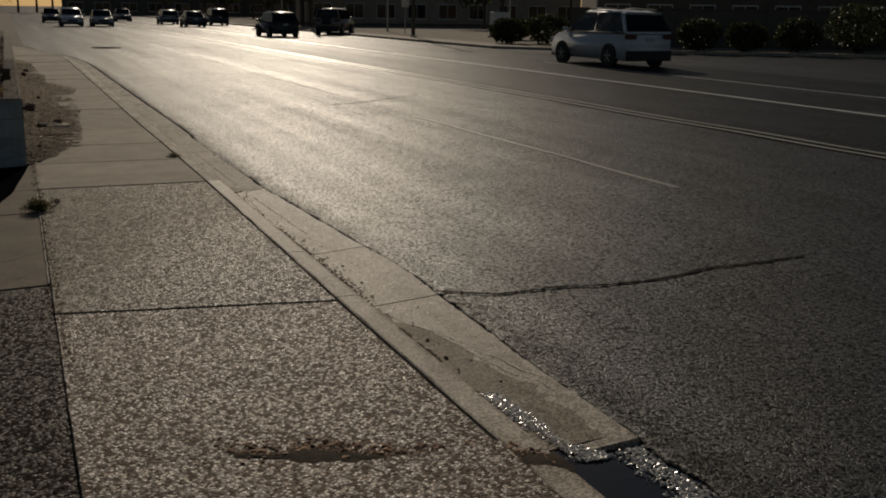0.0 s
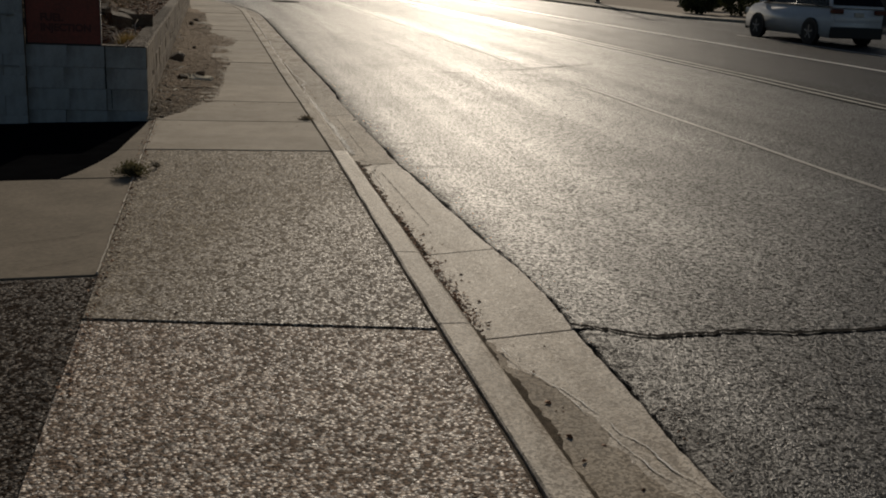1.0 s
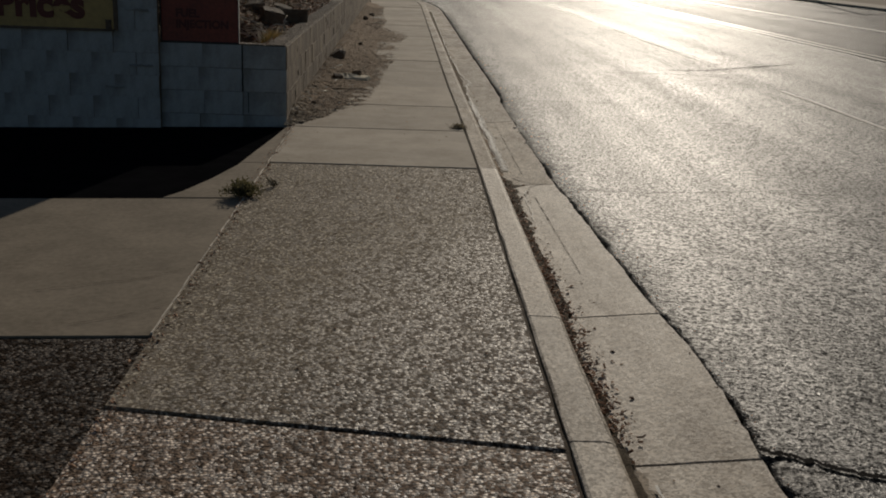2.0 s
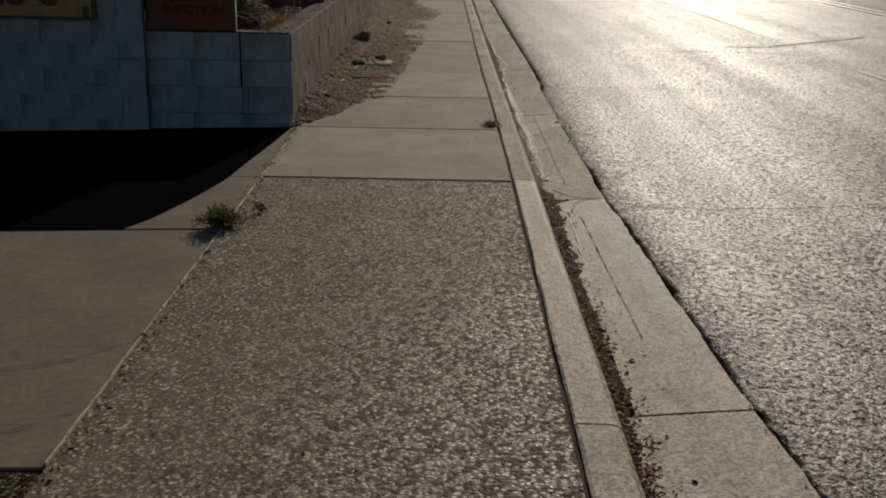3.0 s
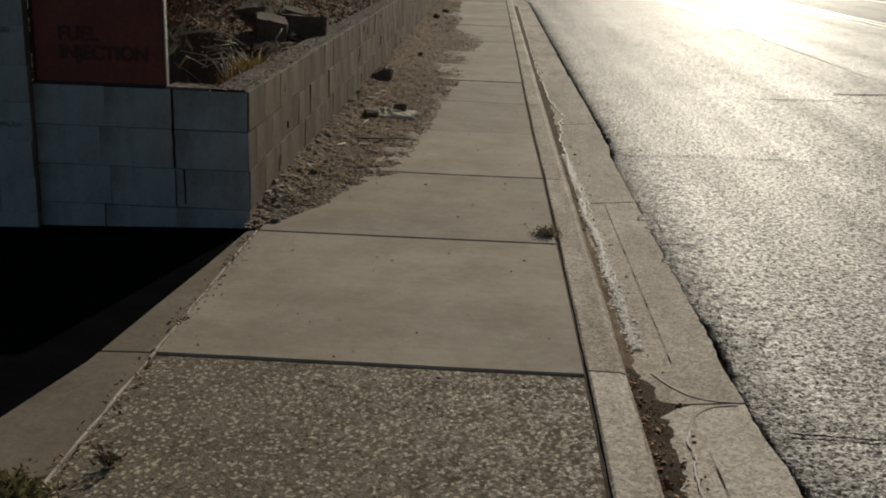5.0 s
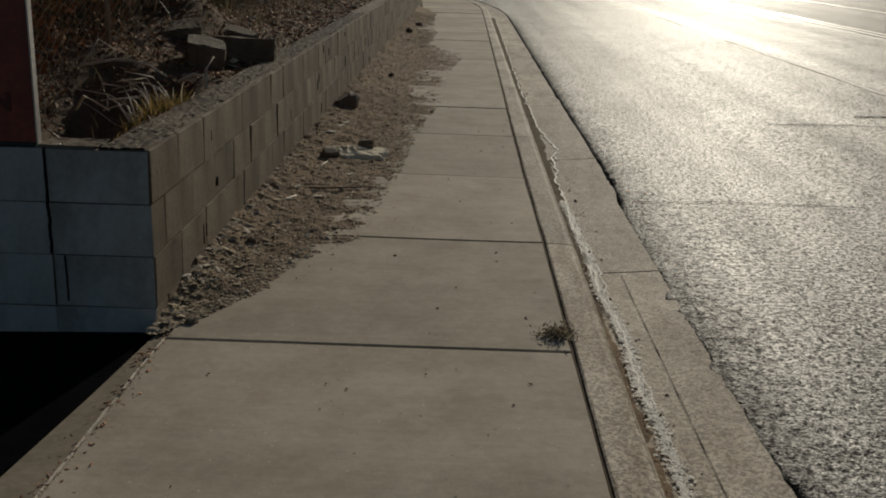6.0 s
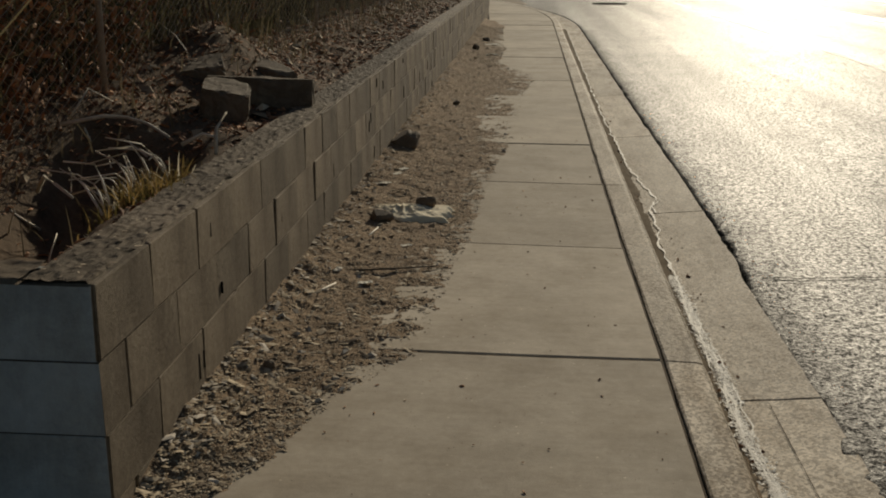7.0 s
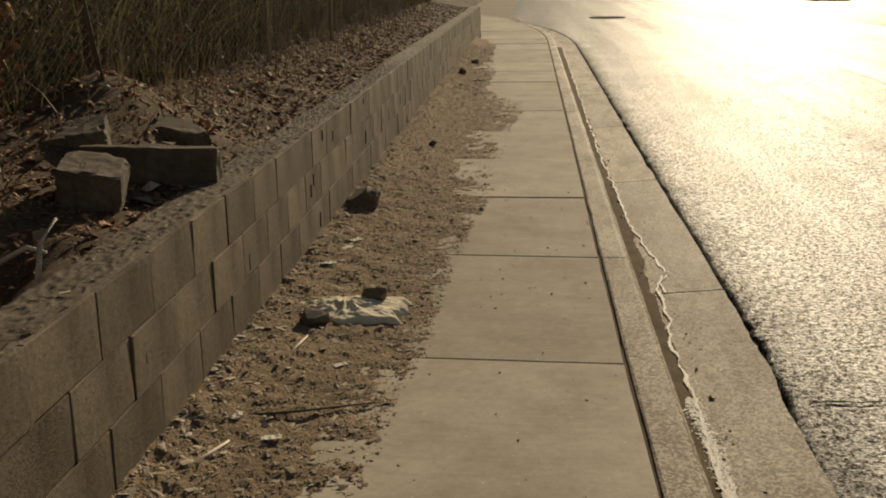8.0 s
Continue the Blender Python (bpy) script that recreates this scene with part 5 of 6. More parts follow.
def paper(x, y, s, rz):
    b = bmesh.new()
    bmesh.ops.create_grid(b, x_segments=6, y_segments=4, size=s)
    for v in b.verts:
        v.co.y *= 0.55
        v.co.z = 0.3 * s * abs(noise.noise(v.co / s * 1.4 + Vector((x, y, 0))))
    bmesh.ops.solidify(b, geom=b.faces[:], thickness=0.0015)
    ob = part("paper_scrap", b, PAPER)
    ob.matrix_world = pose(x, y, max(0.0, dirt_z(x, y)) + 0.008, 0, 0, rz)
    return tagged(ob, "crumpled pale paper scrap on the dirt", "paper", "paper scraps")


for _x, _y, _s, _r in ((0.55, 13.28, 0.035, 10), (0.66, 14.0, 0.03, 40), (0.40, 13.4, 0.03, 80), (0.36, 15.35, 0.04, 20), (0.40, 15.7, 0.035, 70), (0.62, 27.2, 0.14, 30), (0.70, 25.3, 0.09, 5), (0.42, 15.9, 0.04, 60)):
    paper(_x, _y, _s, _r)

# ---- weeds ----


def weed(x, y, r, h, n, material, label, seed, stems=26):
    """A low bushy weed: stems with many small leaves."""
    rng = random.Random(seed)
    e = base("weed", x, y, 0.0)
    tagged(e, label, "weed", "weeds in the joints")
    sb = bmesh.new()
    verts, faces = [], []
    for _ in range(stems):
        a, l = rng.uniform(0, 6.28), rng.uniform(0.4, 1.0)
        e_ = rng.uniform(0.05, 1.45)
        tip = Vector((math.cos(a) * math.cos(e_) * r * l, math.sin(a) * math.cos(e_) * r * l, h * math.sin(e_) * l))
        mid = tip * 0.5 + Vector((0, 0, h * 0.08))
        tube([(0, 0, 0), mid, tip], 0.003, 4, 0.4, sb)
        for _ in range(n // stems):
            f = rng.uniform(0.12, 1.0)
            p = mid * (2 * f) if f < 0.5 else mid + (tip - mid) * (2 * f - 1)
            p = p + Vector((rng.gauss(0, 0.014), rng.gauss(0, 0.014), rng.gauss(0.004, 0.012)))
            d = Vector((rng.uniform(-1, 1), rng.uniform(-1, 1), rng.uniform(-0.3, 1))).normalized()
            s = d.orthogonal().normalized()
            ll, ww = rng.uniform(0.014, 0.034), rng.uniform(0.003, 0.0065)
            k = len(verts)
            verts += [p, p + d * ll * 0.5 + s * ww, p + d * ll, p + d * ll * 0.5 - s * ww]
            faces.append((k, k + 1, k + 2, k + 3))
    part("stalk_tuft", sb, DRYWEED, e)
    from_arrays("foliage", verts, faces, material, e)
    return e


weed(0.24, 8.15, 0.155, 0.105, 1900, WEED, "small dusty green weed growing in the sidewalk joint", 51, 80)
weed(1.79, 11.12, 0.13, 0.022, 260, DRYTUFT, "dried brown weed tuft in the kerb groove", 52, 34)
weed(0.40, 8.42, 0.06, 0.06, 60, DRYWEED, "dry straggling weed stem on the sidewalk edge", 53, 7)
blades("grass_tuft", 760, lambda r: (lambda x, y: (x, y, bank_z(x, y)))(-0.14 + r.gauss(0, 0.075), 12.3 + r.gauss(0, 0.17)), (0.03, 0.13), 0.0032, 1.5, GRASS, "dry yellow-green grass tuft behind the wall", "grass", 54, 4)
blades("grass_tuft", 16, lambda r: (lambda x, y: (x, y, bank_z(x, y)))(-0.16 + r.gauss(0, 0.07), 12.35 + r.gauss(0, 0.16)), (0.10, 0.19), 0.006, 0.9, m_leafy("bleached_seed_heads", (0.4, 0.36, 0.26), (0.66, 0.6, 0.47), 0.4), "pale bleached seed stalks rising from the grass", "grass", 55, 4)

# ---- vehicles ----


def prism(profile, w_of, bm=None):
    """A side outline (y, z) spread to the width that w_of gives at each corner."""
    b = bm or bmesh.new()
    l = [b.verts.new((-w_of(y, z), y, z)) for y, z in profile]
    r = [b.verts.new((w_of(y, z), y, z)) for y, z in profile]
    n = len(profile)
    for i in range(n):
        j = (i + 1) % n
        b.faces.new((l[i], l[j], r[j], r[i]))
    b.faces.new(l[::-1])
    b.faces.new(r)
    bmesh.ops.recalc_face_normals(b, faces=b.faces[:])
    return b


def wheel_mesh():
    tyre, rim = bmesh.new(), bmesh.new()
    rot = Matrix.Rotation(math.pi / 2, 4, "Y")
    bmesh.ops.create_cone(tyre, cap_ends=True, segments=24, radius1=1, radius2=1, depth=0.68, matrix=rot)
    bmesh.ops.bevel(tyre, geom=tyre.edges[:], offset=0.09, segments=2, affect="EDGES")
    bmesh.ops.create_cone(rim, cap_ends=True, segments=20, radius1=0.66, radius2=0.62, depth=0.70, matrix=rot)
    disc = set(rim.faces)
    for k in range(5):
        a = 2 * math.pi * k / 5
        box(-0.37, 0.37, -0.06, 0.06, 0.06, 0.6, 0.02, 1, 0, rim)
        bmesh.ops.rotate(rim, cent=(0, 0, 0), matrix=Matrix.Rotation(2 * math.pi / 5, 3, "X"), verts=rim.verts[:])
    for f in rim.faces:
        f.material_index = 0 if f in disc else 1
    return mesh_of("tyre", tyre, RUBBER), mesh_of("rim", rim, [PLASTIC, ALLOY])


TYRE, RIM = wheel_mesh()


def car(name, x, y, z, rz, paint, label, L=4.7, W=1.9, H=1.7, style="suv", category="car"):
    """A road vehicle that heads along +y: body, glass, lights, bumpers and wheels."""
    e = base(name, x, y, z, rz)
    tagged(e, label, category, "vehicles on the road")
    h, wr = L / 2, 0.36 if style != "sedan" else 0.33
    gl, belt = 0.21 * H / 1.7, 0.60 * H
    if style == "sedan":
        roof = [(-0.72 * h, belt), (-0.36 * h, 0.985 * H), (0.10 * h, H), (0.44 * h, belt)]
        low = [(-h, 0.5 * H), (-h * 0.99, 0.58 * H), (-0.72 * h, 0.61 * H), (0.44 * h, 0.60 * H), (0.9 * h, 0.50 * H), (h, 0.40 * H), (h * 0.99, gl), (-h * 0.98, gl)]
    elif style == "pickup":
        roof = [(-0.10 * h, belt), (-0.06 * h, 0.97 * H), (0.22 * h, H), (0.46 * h, belt)]
        low = [(-h, 0.62 * H), (-0.10 * h, 0.62 * H), (0.46 * h, 0.61 * H), (0.93 * h, 0.57 * H), (h, 0.48 * H), (h * 0.99, gl + 0.1), (-h * 0.98, gl + 0.1)]
    elif style == "box":
        roof = [(-0.97 * h, belt), (-0.94 * h, 0.98 * H), (0.20 * h, H), (0.36 * h, belt)]
        low = [(-h, 0.55 * H), (-0.97 * h, 0.61 * H), (0.36 * h, 0.61 * H), (0.92 * h, 0.58 * H), (h, 0.50 * H), (h * 0.99, gl + 0.08), (-h * 0.98, gl + 0.08)]
    else:
        roof = [(-0.97 * h, belt), (-0.80 * h, 0.93 * H), (-0.5 * h, 0.98 * H), (-0.08 * h, H), (0.14 * h, 0.965 * H), (0.56 * h, belt)]
        low = [(-h, 0.36 * H), (-0.985 * h, 0.52 * H), (-0.95 * h, 0.61 * H), (0.52 * h, 0.61 * H), (0.86 * h, 0.55 * H), (0.97 * h, 0.46 * H), (h, 0.33 * H), (h * 0.98, gl), (-h * 0.97, gl)]
    w2 = W / 2
    b = prism(low, lambda yy, zz: w2 * (1 - 0.09 * max(0.0, abs(yy) / h - 0.7) / 0.3) * (0.97 if zz > 0.5 * H else 1.0))
    bmesh.ops.bevel(b, geom=b.edges[:], offset=0.085, segments=3, affect="EDGES")
    body = part("body", b, paint, e, "", True)
    cw = lambda yy, zz: w2 * (0.94 if zz < 0.8 * H else 0.78)
    b = prism([(roof[0][0], belt - 0.03)] + roof + [(roof[-1][0], belt - 0.03)], cw)
    bmesh.ops.bevel(b, geom=b.edges[:], offset=0.045, segments=2, affect="EDGES")
    part("cabin", b, paint, e, "", True)
    # side glass in two panes, windscreen and rear window
    def at(f, zz):
        return roof[0][0] + (roof[-1][0] - roof[0][0]) * f, zz
    top, bot = 0.945 * H, belt + 0.02
    back_top = roof[1][0] + 0.10
    front_top = roof[-2][0] - 0.02
    def lean(zz):
        return w2 * (0.94 + (0.78 - 0.94) * (zz - belt) / (H - belt)) + 0.006
    mid = (roof[0][0] + roof[-1][0]) * 0.5
    for s in (-1, 1):
        for a0, a1, c0, c1 in (((roof[0][0] + 0.14), mid - 0.005, back_top + 0.03, mid - 0.005), (mid + 0.005, roof[-1][0] - 0.08, mid + 0.005, front_top + 0.03)):
            b = bmesh.new()
            vs = [b.verts.new((s * lean(zz), yy, zz)) for yy, zz in ((a0, bot), (a1, bot), (c1, top), (c0, top))]
            b.faces.new(vs)
            bmesh.ops.solidify(b, geom=b.faces[:], thickness=0.012)
            part("side_window", b, GLASSY, e)
    for (ya, za), (yb, zb), sg in ((roof[0], roof[1], -1), (roof[-1], roof[-2], 1)):
        b = bmesh.new()
        pa, pb = 0.08, 0.93
        y0, z0, y1, z1 = ya + (yb - ya) * pa, za + (zb - za) * pa, ya + (yb - ya) * pb, za + (zb - za) * pb
        o = 0.014 * sg
        vs = [b.verts.new(p) for p in ((-w2 * 0.88, y0 + o, z0), (w2 * 0.88, y0 + o, z0), (w2 * 0.74, y1 + o, z1 + 0.006), (-w2 * 0.74, y1 + o, z1 + 0.006))]
        b.faces.new(vs)
        bmesh.ops.solidify(b, geom=b.faces[:], thickness=0.012)
        part("rear_window" if sg < 0 else "windscreen", b, GLASSY, e)
    part("rear_bumper", box(-w2 * 0.88, w2 * 0.88, -h - 0.03, -h + 0.12, gl, gl + 0.34, 0.03, 2), PLASTIC, e)
    part("front_bumper", box(-w2 * 0.86, w2 * 0.86, h - 0.12, h + 0.03, gl, gl + 0.2, 0.03, 2), PLASTIC, e)
    part("grille", box(-w2 * 0.45, w2 * 0.45, h - 0.08, h + 0.015, gl + 0.24, gl + 0.40, 0.02), PLASTIC, e)
    part("number_plate", box(-0.16, 0.16, -h - 0.012, -h + 0.05, 0.46 * H, 0.46 * H + 0.12, 0.004), METAL_EDGE, e)
    for s in (-1, 1):
        part("tail_light", box(s * w2 * 0.55, s * w2 * 0.93, -h - 0.012, -h + 0.16, 0.50 * H, 0.57 * H, 0.02), TAIL, e)
        part("headlight", box(s * w2 * 0.56, s * w2 * 0.92, h - 0.2, h + 0.01, 0.40 * H, 0.48 * H, 0.02), LAMP, e)
        part("mirror", box(s * w2 * 0.98, s * (w2 + 0.17), roof[-1][0] - 0.28, roof[-1][0] - 0.14, belt, belt + 0.14, 0.03, 2), paint, e)
        for yy in (-0.60 * h, 0.62 * h):
            arch = bmesh.new()
            bmesh.ops.create_cone(arch, cap_ends=True, segments=24, radius1=wr * 1.17, radius2=wr * 1.17, depth=0.06, matrix=Matrix.Translation((s * (w2 - 0.02), yy, wr + 0.02)) @ Matrix.Rotation(math.pi / 2, 4, "Y"))
            part("wheel_arch", arch, PLASTIC, e)
            wheel = base("wheel", 0, 0, 0)
            wheel.parent = e
            wheel.matrix_basis = pose(s * (w2 - 0.10), yy, wr)
            for me in (TYRE, RIM):
                o = new(me.name, me)
                o.parent = wheel
                o.scale = (wr, wr, wr)
    if style == "suv":
        for s in (-1, 1):
            part("roof_rail", tube([(s * w2 * 0.72, -0.7 * h, 0.99 * H), (s * w2 * 0.72, -0.2 * h, 1.02 * H), (s * w2 * 0.72, 0.05 * h, 1.01 * H)], 0.014, 6), PLASTIC, e)
        part("spoiler", box(-w2 * 0.74, w2 * 0.74, roof[1][0] - 0.07, roof[1][0] + 0.2, 0.93 * H, 0.95 * H, 0.01), paint, e)
    if style == "pickup":
        part("bed_floor", box(-w2 * 0.86, w2 * 0.86, -h * 0.96, -0.12 * h, 0.62 * H, 0.625 * H), PLASTIC, e)
    if style == "box":
        part("spare_wheel_cover", box(-0.34, 0.34, -h - 0.2, -h - 0.02, 0.42 * H, 0.42 * H + 0.66, 0.08, 2), PLASTIC, e)
    return e


RZ = -0.10
car("suv", 19.9, 31.2, RZ, 2, CAR_WHITE, "white sport utility vehicle driving on the far lane", 5.0, 2.0, 1.93)
car("jeep", 16.4, 66.5, RZ, 2, CAR_BLACK, "black off-road vehicle seen from behind on the road", 4.3, 1.9, 1.6, "suv")
car("pickup_truck", 22.3, 73.0, RZ, -32, CAR_TAN, "boxy old dark tan utility vehicle turning off", 4.4, 1.9, 1.85, "box")
car("sedan", 15.9, 113, RZ, 0, CAR_SILVER, "silver car far down the road", 4.7, 1.8, 1.5, "suv")
car("sedan", 16.0, 97.5, RZ, 0, CAR_GREY, "grey car far down the road", 4.6, 1.8, 1.45, "sedan")
car("sedan", 20.1, 108, RZ, 0, CAR_BLACK, "black car far down the road", 4.7, 1.85, 1.7, "suv")
car("sedan", 5.4, 97.0, RZ, 180, CAR_WHITE, "white car approaching with its front towards the camera", 4.7, 1.85, 1.6, "suv")
car("sedan", 8.0, 97.5, RZ, 180, CAR_SILVER, "silver car approaching in the next lane", 4.6, 1.8, 1.45, "sedan")
car("sedan", 4.6, 118, RZ, 180, CAR_GREY, "grey car following far down the road", 4.6, 1.8, 1.5, "sedan")
car("sedan", 13.0, 130, RZ, 180, CAR_GREY, "dark car far down the road", 4.6, 1.8, 1.5, "sedan")

# ---- far side of the road ----
CORNER_X, CORNER_Y = (22.3, 24.3, 28.7, 36.6, 60, 95), (46, 43.3, 39.6, 34.9, 22, 6)


def corner_y(x):
    """Where the far kerb turns away into the side road."""
    return lerp(x, CORNER_X, CORNER_Y)


far_kerb = base("kerb_far", 0, 0, 0)
tagged(far_kerb, "far concrete kerb turning into the side road", "kerb", kind="structure")
for _a in range(46, 300, 10):
    if _a != 76:
        part("kerb_stone", box(22.3, 22.5, _a + 0.02, _a + 9.98, -0.35, 0.03, 0.02), KERB, far_kerb)
for _x0 in steps(22.3, 90, 2.5)[:-1]:
    _p0, _p1 = Vector((_x0, corner_y(_x0), 0)), Vector((_x0 + 2.46, corner_y(_x0 + 2.46), 0))
    _ob = part("kerb_stone", box(0, (_p1 - _p0).length, 0, 0.2, -0.35, 0.03, 0.02), KERB, far_kerb)
    _ob.matrix_basis = pose(_p0.x, _p0.y, 0, 0, 0, math.degrees(math.atan2(_p1.y - _p0.y, _p1.x - _p0.x)))
side_road = grid_sheet("road_side", steps(22.28, 95, 4), steps(-30, 47, 4), lambda u, v: (u, min(v, corner_y(u) + 0.15), -0.10), ASPHALT)
tagged(side_road, "asphalt mouth of the side road", "road", kind="structure")
far_walk = grid_sheet("pavement_far", [22.5, 24.3], steps(43, 300, 2), lambda u, v: (u, max(v, corner_y(u) + 0.2), 0.02), CONCRETE)
tagged(far_walk, "pale far sidewalk", "sidewalk", kind="structure")
far_lot = grid_sheet("yard_far", [24.3, 28.7, 36.6, 60, 95], steps(0, 300, 5), lambda u, v: (u, corner_y(u) + 0.2 + v, 0.0), DESERT)
tagged(far_lot, "dusty yard beyond the far kerb", "yard", kind="structure")
near_yard = grid_sheet("yard_near", steps(-60, 1.6, 3), steps(45, 300, 5), lambda u, v: (u + bend(min(v, 50)) * 0.3, v, -0.06), DESERT)
tagged(near_yard, "dusty verge beyond the side road", "yard", kind="structure")


def shrub(x, y, r, h, seed, label="rounded dark green shrub beyond the far kerb"):
    """A shrub of leaf clumps over short stems."""
    rng = random.Random(seed)
    e = base("shrub", x, y, 0.0)
    tagged(e, label, "shrub", "shrubs beyond the road")
    sb = bmesh.new()
    verts, faces = [], []
    for _ in range(9):
        a = rng.uniform(0, 6.28)
        tube([(0, 0, 0), (math.cos(a) * r * 0.4, math.sin(a) * r * 0.4, h * 0.4), (math.cos(a) * r * 0.7, math.sin(a) * r * 0.7, h * 0.75)], 0.03, 5, 0.4, sb)
    for _ in range(2600):
        d = Vector((rng.gauss(0, 1), rng.gauss(0, 1), rng.gauss(0, 1))).normalized()
        f = rng.uniform(0.6, 1.0) * (1 + 0.2 * noise.noise(d * 2.2 + Vector((seed, 0, 0))))
        p = Vector((d.x * r * f, d.y * r * f, h * 0.52 + d.z * h * 0.5 * f))
        n = Vector((rng.uniform(-1, 1), rng.uniform(-1, 1), rng.uniform(-1, 1))).normalized()
        s, t = n.orthogonal().normalized(), None
        t = n.cross(s)
        q = rng.uniform(0.05, 0.11)
        k = len(verts)
        verts += [p - s * q, p + t * q * 0.6, p + s * q, p - t * q * 0.6]
        faces.append((k, k + 1, k + 2, k + 3))
    part("stems", sb, BARK, e)
    from_arrays("foliage", verts, faces, FOLIAGE, e)
    return e


shrub(25.3, 50.5, 1.0, 1.35, 61)
shrub(27.5, 50.0, 1.3, 1.6, 62)
shrub(25.5, 43.8, 0.8, 0.95, 63)
for _k, (_x, _r, _h) in enumerate(((26.6, 0.85, 1.2), (28.4, 1.0, 1.4), (30.3, 1.05, 1.5), (32.2, 1.0, 1.4), (34.2, 1.1, 1.6))):
    shrub(_x, corner_y(_x) + 1.5, _r, _h, 80 + _k, "rounded dark shrub along the side road kerb")
for _k, (_x, _r, _h) in enumerate(((37.0, 1.7, 2.3), (39.6, 1.9, 2.8), (42.5, 1.9, 2.5), (45.5, 1.9, 2.7))):
    shrub(_x, corner_y(_x) + 2.3, _r, _h, 90 + _k, "large dark shrub beyond the side road kerb")
shrub(29.0, 57.0, 1.2, 1.3, 64)
shrub(31.0, 47.0, 1.1, 1.2, 65)


def tree(x, y, h, r, seed, trunk=0.22, label="leafy street tree far down the road", z=0.0):
    """A tree: tapered trunk, limbs, and a crown of many leaf clumps with gaps."""
    rng = random.Random(seed)
    e = base("tree", x, y, z)
    tagged(e, label, "tree", "trees along the road")
    tb = bmesh.new()
    tube([(0, 0, -0.3), (0.05, 0.03, h * 0.25), (0.12 * rng.uniform(-1, 1), 0.1, h * 0.5), (0, 0, h * 0.75)], trunk, 8, 0.35, tb)
    tips = []
    for k in range(8):
        a, f = rng.uniform(0, 6.28), rng.uniform(0.35, 0.65)
        tip = Vector((math.cos(a) * r * rng.uniform(0.5, 0.9), math.sin(a) * r * rng.uniform(0.5, 0.9), h * rng.uniform(0.5, 0.92)))
        tube([(0, 0, h * f * 0.8), tip * 0.5 + Vector((0, 0, h * f * 0.42)), tip], trunk * 0.35, 5, 0.3, tb)
        tips.append(tip)
    part("trunk", tb, BARK, e)
    verts, faces = [], []
    for tip in tips + [Vector((0, 0, h * 0.9)), Vector((0, 0, h * 0.7))]:
        for _ in range(3):
            c = tip + Vector((rng.gauss(0, r * 0.22), rng.gauss(0, r * 0.22), rng.gauss(0, h * 0.07)))
            for _ in range(46):
                p = c + Vector((rng.gauss(0, r * 0.15), rng.gauss(0, r * 0.15), rng.gauss(0, r * 0.12)))
                n = Vector((rng.uniform(-1, 1), rng.uniform(-1, 1), rng.uniform(-1, 1))).normalized()
                s = n.orthogonal().normalized()
                t = n.cross(s)
                q = rng.uniform(0.10, 0.24)
                k = len(verts)
                verts += [p - s * q, p + t * q * 0.6, p + s * q, p - t * q * 0.6]
                faces.append((k, k + 1, k + 2, k + 3))
    from_arrays("crown", verts, faces, FOLIAGE, e)
    return e


_rt = random.Random(77)
for _k in range(26):
    tree(_rt.uniform(24.5, 60), 80 + _k * 4.5 + _rt.uniform(-2, 2), _rt.uniform(5, 9), _rt.uniform(1.6, 3.0), 400 + _k, _rt.uniform(0.16, 0.3))
for _k in range(26):
    tree(-3 + 4.5 * _k + _rt.uniform(-2, 2), 255 + _rt.uniform(-12, 12), _rt.uniform(7, 12), _rt.uniform(2.5, 4.5), 440 + _k, 0.3)
for _k in range(7):
    tree(_rt.uniform(-14, -3), 62 + _k * 12 + _rt.uniform(-3, 3), _rt.uniform(5, 8), _rt.uniform(1.8, 2.8), 470 + _k, 0.2)


def pole(x, y, h, r, material, label, name="utility_pole", arm=0.0):
    e = base(name, x, y, -0.05)
    tagged(e, label, name.replace("_", " "), "poles along the road")
    part("pole", tube([(0, 0, -0.1), (0, 0, h)], r, 10, 0.7), material, e)
    part("base_collar", tube([(0, 0, 0), (0, 0, 0.18)], r * 1.5, 10), STEEL, e)
    if arm:
        part("arm", box(-arm, arm, -0.06, 0.06, h - 0.7, h - 0.55), material, e)
    return e


for _x, _y in ((-0.9, 88), (-2.2, 75), (24.2, 62), (23.6, 84), (23.8, 105), (24.0, 128)):
    pole(_x, _y, 8.5, 0.13, WOOD, "weathered wooden utility pole beside the road", arm=1.1)
for _x, _y in ((28.3, 78.5), (33.0, 66.0), (23.3, 93), (36.5, 60)):
    pole(_x, _y, 6.5, 0.07, STEEL, "slim steel street lamp pole", "street_lamp")


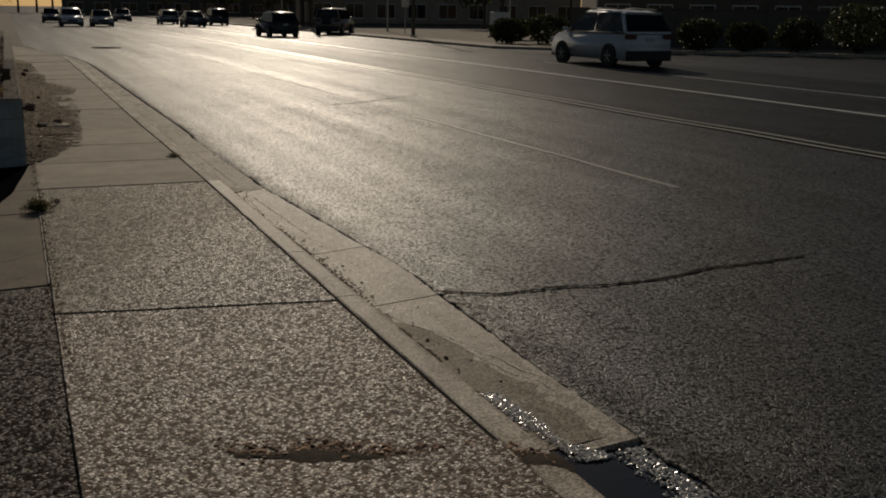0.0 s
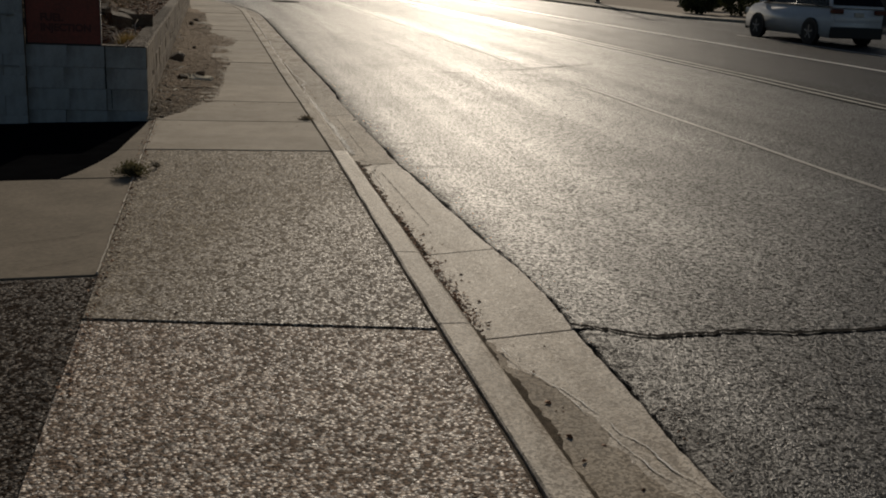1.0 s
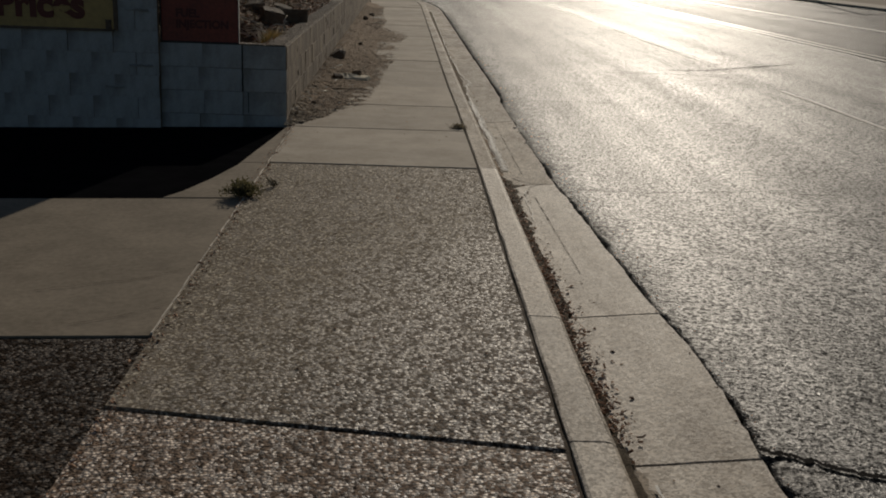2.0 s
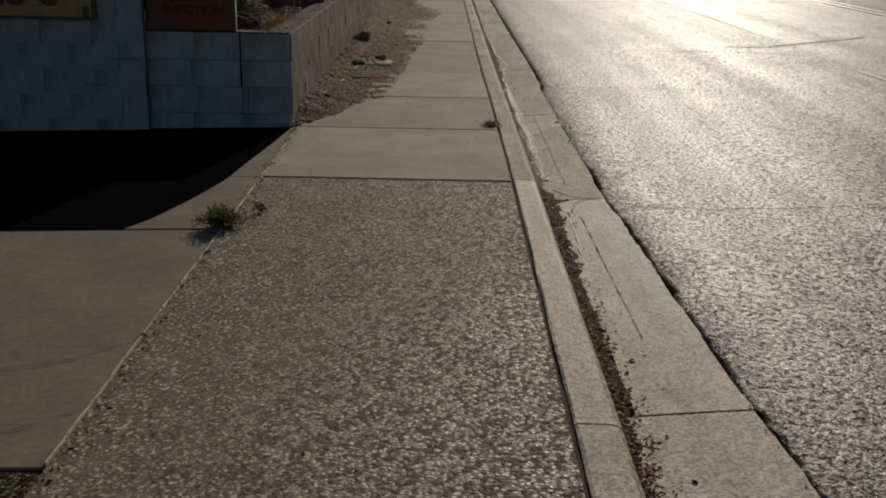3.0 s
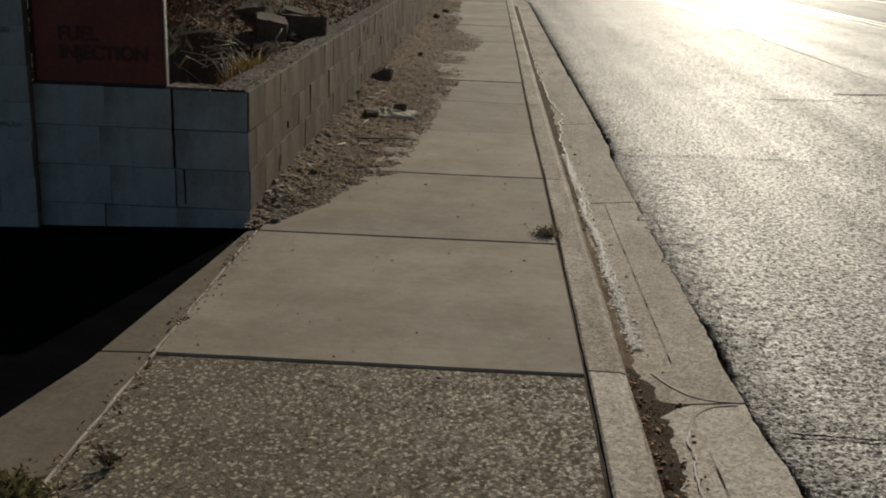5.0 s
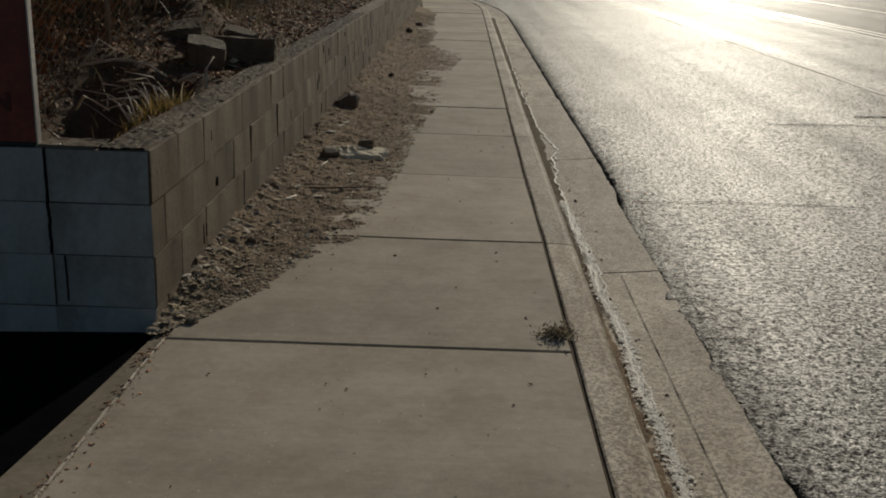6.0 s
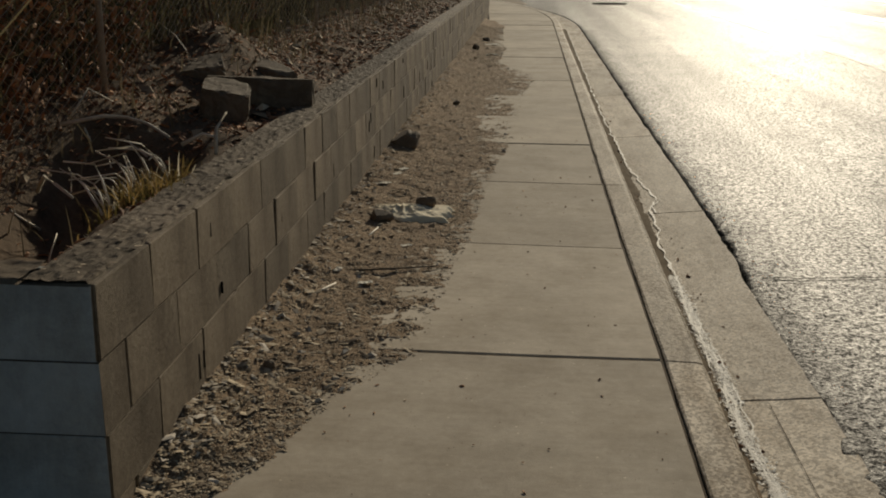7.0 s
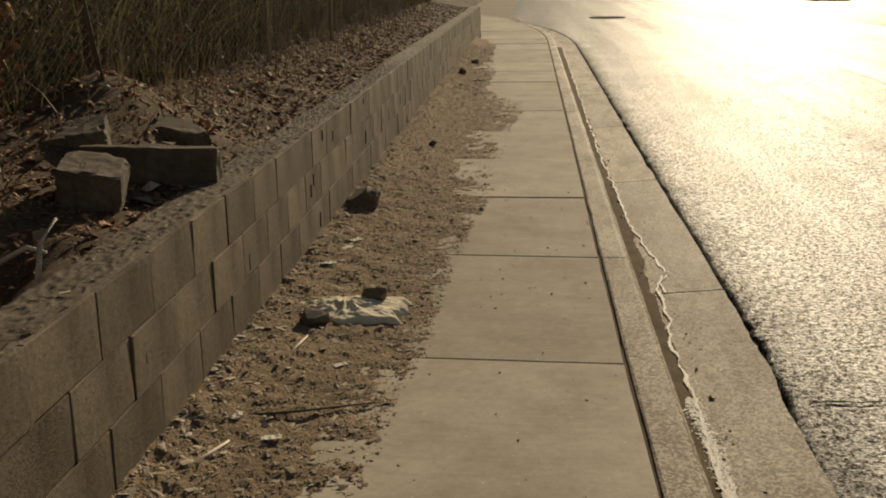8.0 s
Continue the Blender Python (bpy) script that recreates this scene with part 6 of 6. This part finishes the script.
def building(x, y, w, d, h, rz, wall_m, label, cols, storeys=1):
    """A plain commercial block: wall, parapet, roof and recessed windows with frames."""
    e = base("building", x, y, -0.05, rz)
    tagged(e, label, "building", "buildings beyond the road")
    part("wall", box(-w / 2, w / 2, -d / 2, d / 2, -0.3, h), wall_m, e)
    part("parapet", box(-w / 2 - 0.12, w / 2 + 0.12, -d / 2 - 0.12, d / 2 + 0.12, h + 0.002, h + 0.4, 0.03), PALEPAINT, e)
    part("roof", box(-w / 2 + 0.3, w / 2 - 0.3, -d / 2 + 0.3, d / 2 - 0.3, h + 0.402, h + 0.43), ROOF, e)
    part("plinth", box(-w / 2 - 0.05, w / 2 + 0.05, -d / 2 - 0.05, d / 2 + 0.05, -0.3, 0.35, 0.02), DARKWALL, e)
    for s in range(storeys):
        for k in range(cols):
            cx = -w / 2 + w * (k + 0.5) / cols
            z0, z1 = 0.9 + 3.2 * s, 2.3 + 3.2 * s
            hw = w / cols * 0.28
            wd = part("window", box(cx - hw - 0.07, cx + hw + 0.07, -d / 2 - 0.05, -d / 2 - 0.003, z0 - 0.07, z1 + 0.07, 0.01), PALEPAINT, e)
            part("pane", box(cx - hw, cx - 0.03, -d / 2 - 0.062, -d / 2 - 0.052, z0, z1), GLASSY, wd)
            part("pane", box(cx + 0.03, cx + hw, -d / 2 - 0.062, -d / 2 - 0.052, z0, z1), GLASSY, wd)
            part("sill", box(cx - hw - 0.1, cx + hw + 0.1, -d / 2 - 0.12, -d / 2 - 0.003, z0 - 0.13, z0 - 0.075), PALEPAINT, wd)
    return e


building(52, 62, 26, 12, 4.6, -25, DARKWALL, "low brown commercial building with pale window frames", 9)
building(45, 110, 30, 14, 5.0, -10, STUCCO, "low tan commercial building", 9)
building(52, 205, 84, 14, 4.6, -4, DARKWALL, "long low dark building far down the road", 18)
building(66, 40, 24, 12, 5.0, -55, DARKWALL, "brown two-storey building beyond the parked truck", 8)
building(-16, 120, 18, 16, 5.0, 10, STUCCO, "low tan building beyond the side road", 5)

# utility cabinet and low wall beyond the kerb
_cab = base("utility_cabinet", 30.3, 62.0, 0.0)
tagged(_cab, "pale metal utility cabinet beyond the far kerb", "utility cabinet")
part("body", box(-0.55, 0.55, -0.35, 0.35, 0.12, 1.65, 0.02), PALEPAINT, _cab)
part("door", box(-0.5, 0.5, -0.37, -0.352, 0.2, 1.55, 0.005), PALEPAINT, _cab)
part("plinth", box(-0.62, 0.62, -0.42, 0.42, -0.05, 0.118, 0.01), CONCRETE, _cab)
_low = base("low_wall", 37, 42.0, 0.0, -30)
tagged(_low, "low brown masonry wall beyond the shrubs", "low wall", kind="structure")
part("wall", box(-11, 11, -0.1, 0.1, -0.1, 1.9, 0.01), DARKWALL, _low)
part("coping", box(-11.05, 11.05, -0.14, 0.14, 1.902, 1.97, 0.01), DARKWALL, _low)
_sp = base("sign_post", 27.0, 71.0, 0.0)
tagged(_sp, "roadside sign on a thin post", "sign post")
part("post", tube([(0, 0, -0.1), (0, 0, 2.6)], 0.035, 8), STEEL, _sp)
part("plate", box(-0.3, 0.3, -0.03, -0.015, 1.9, 2.6, 0.005), METAL_EDGE, _sp)
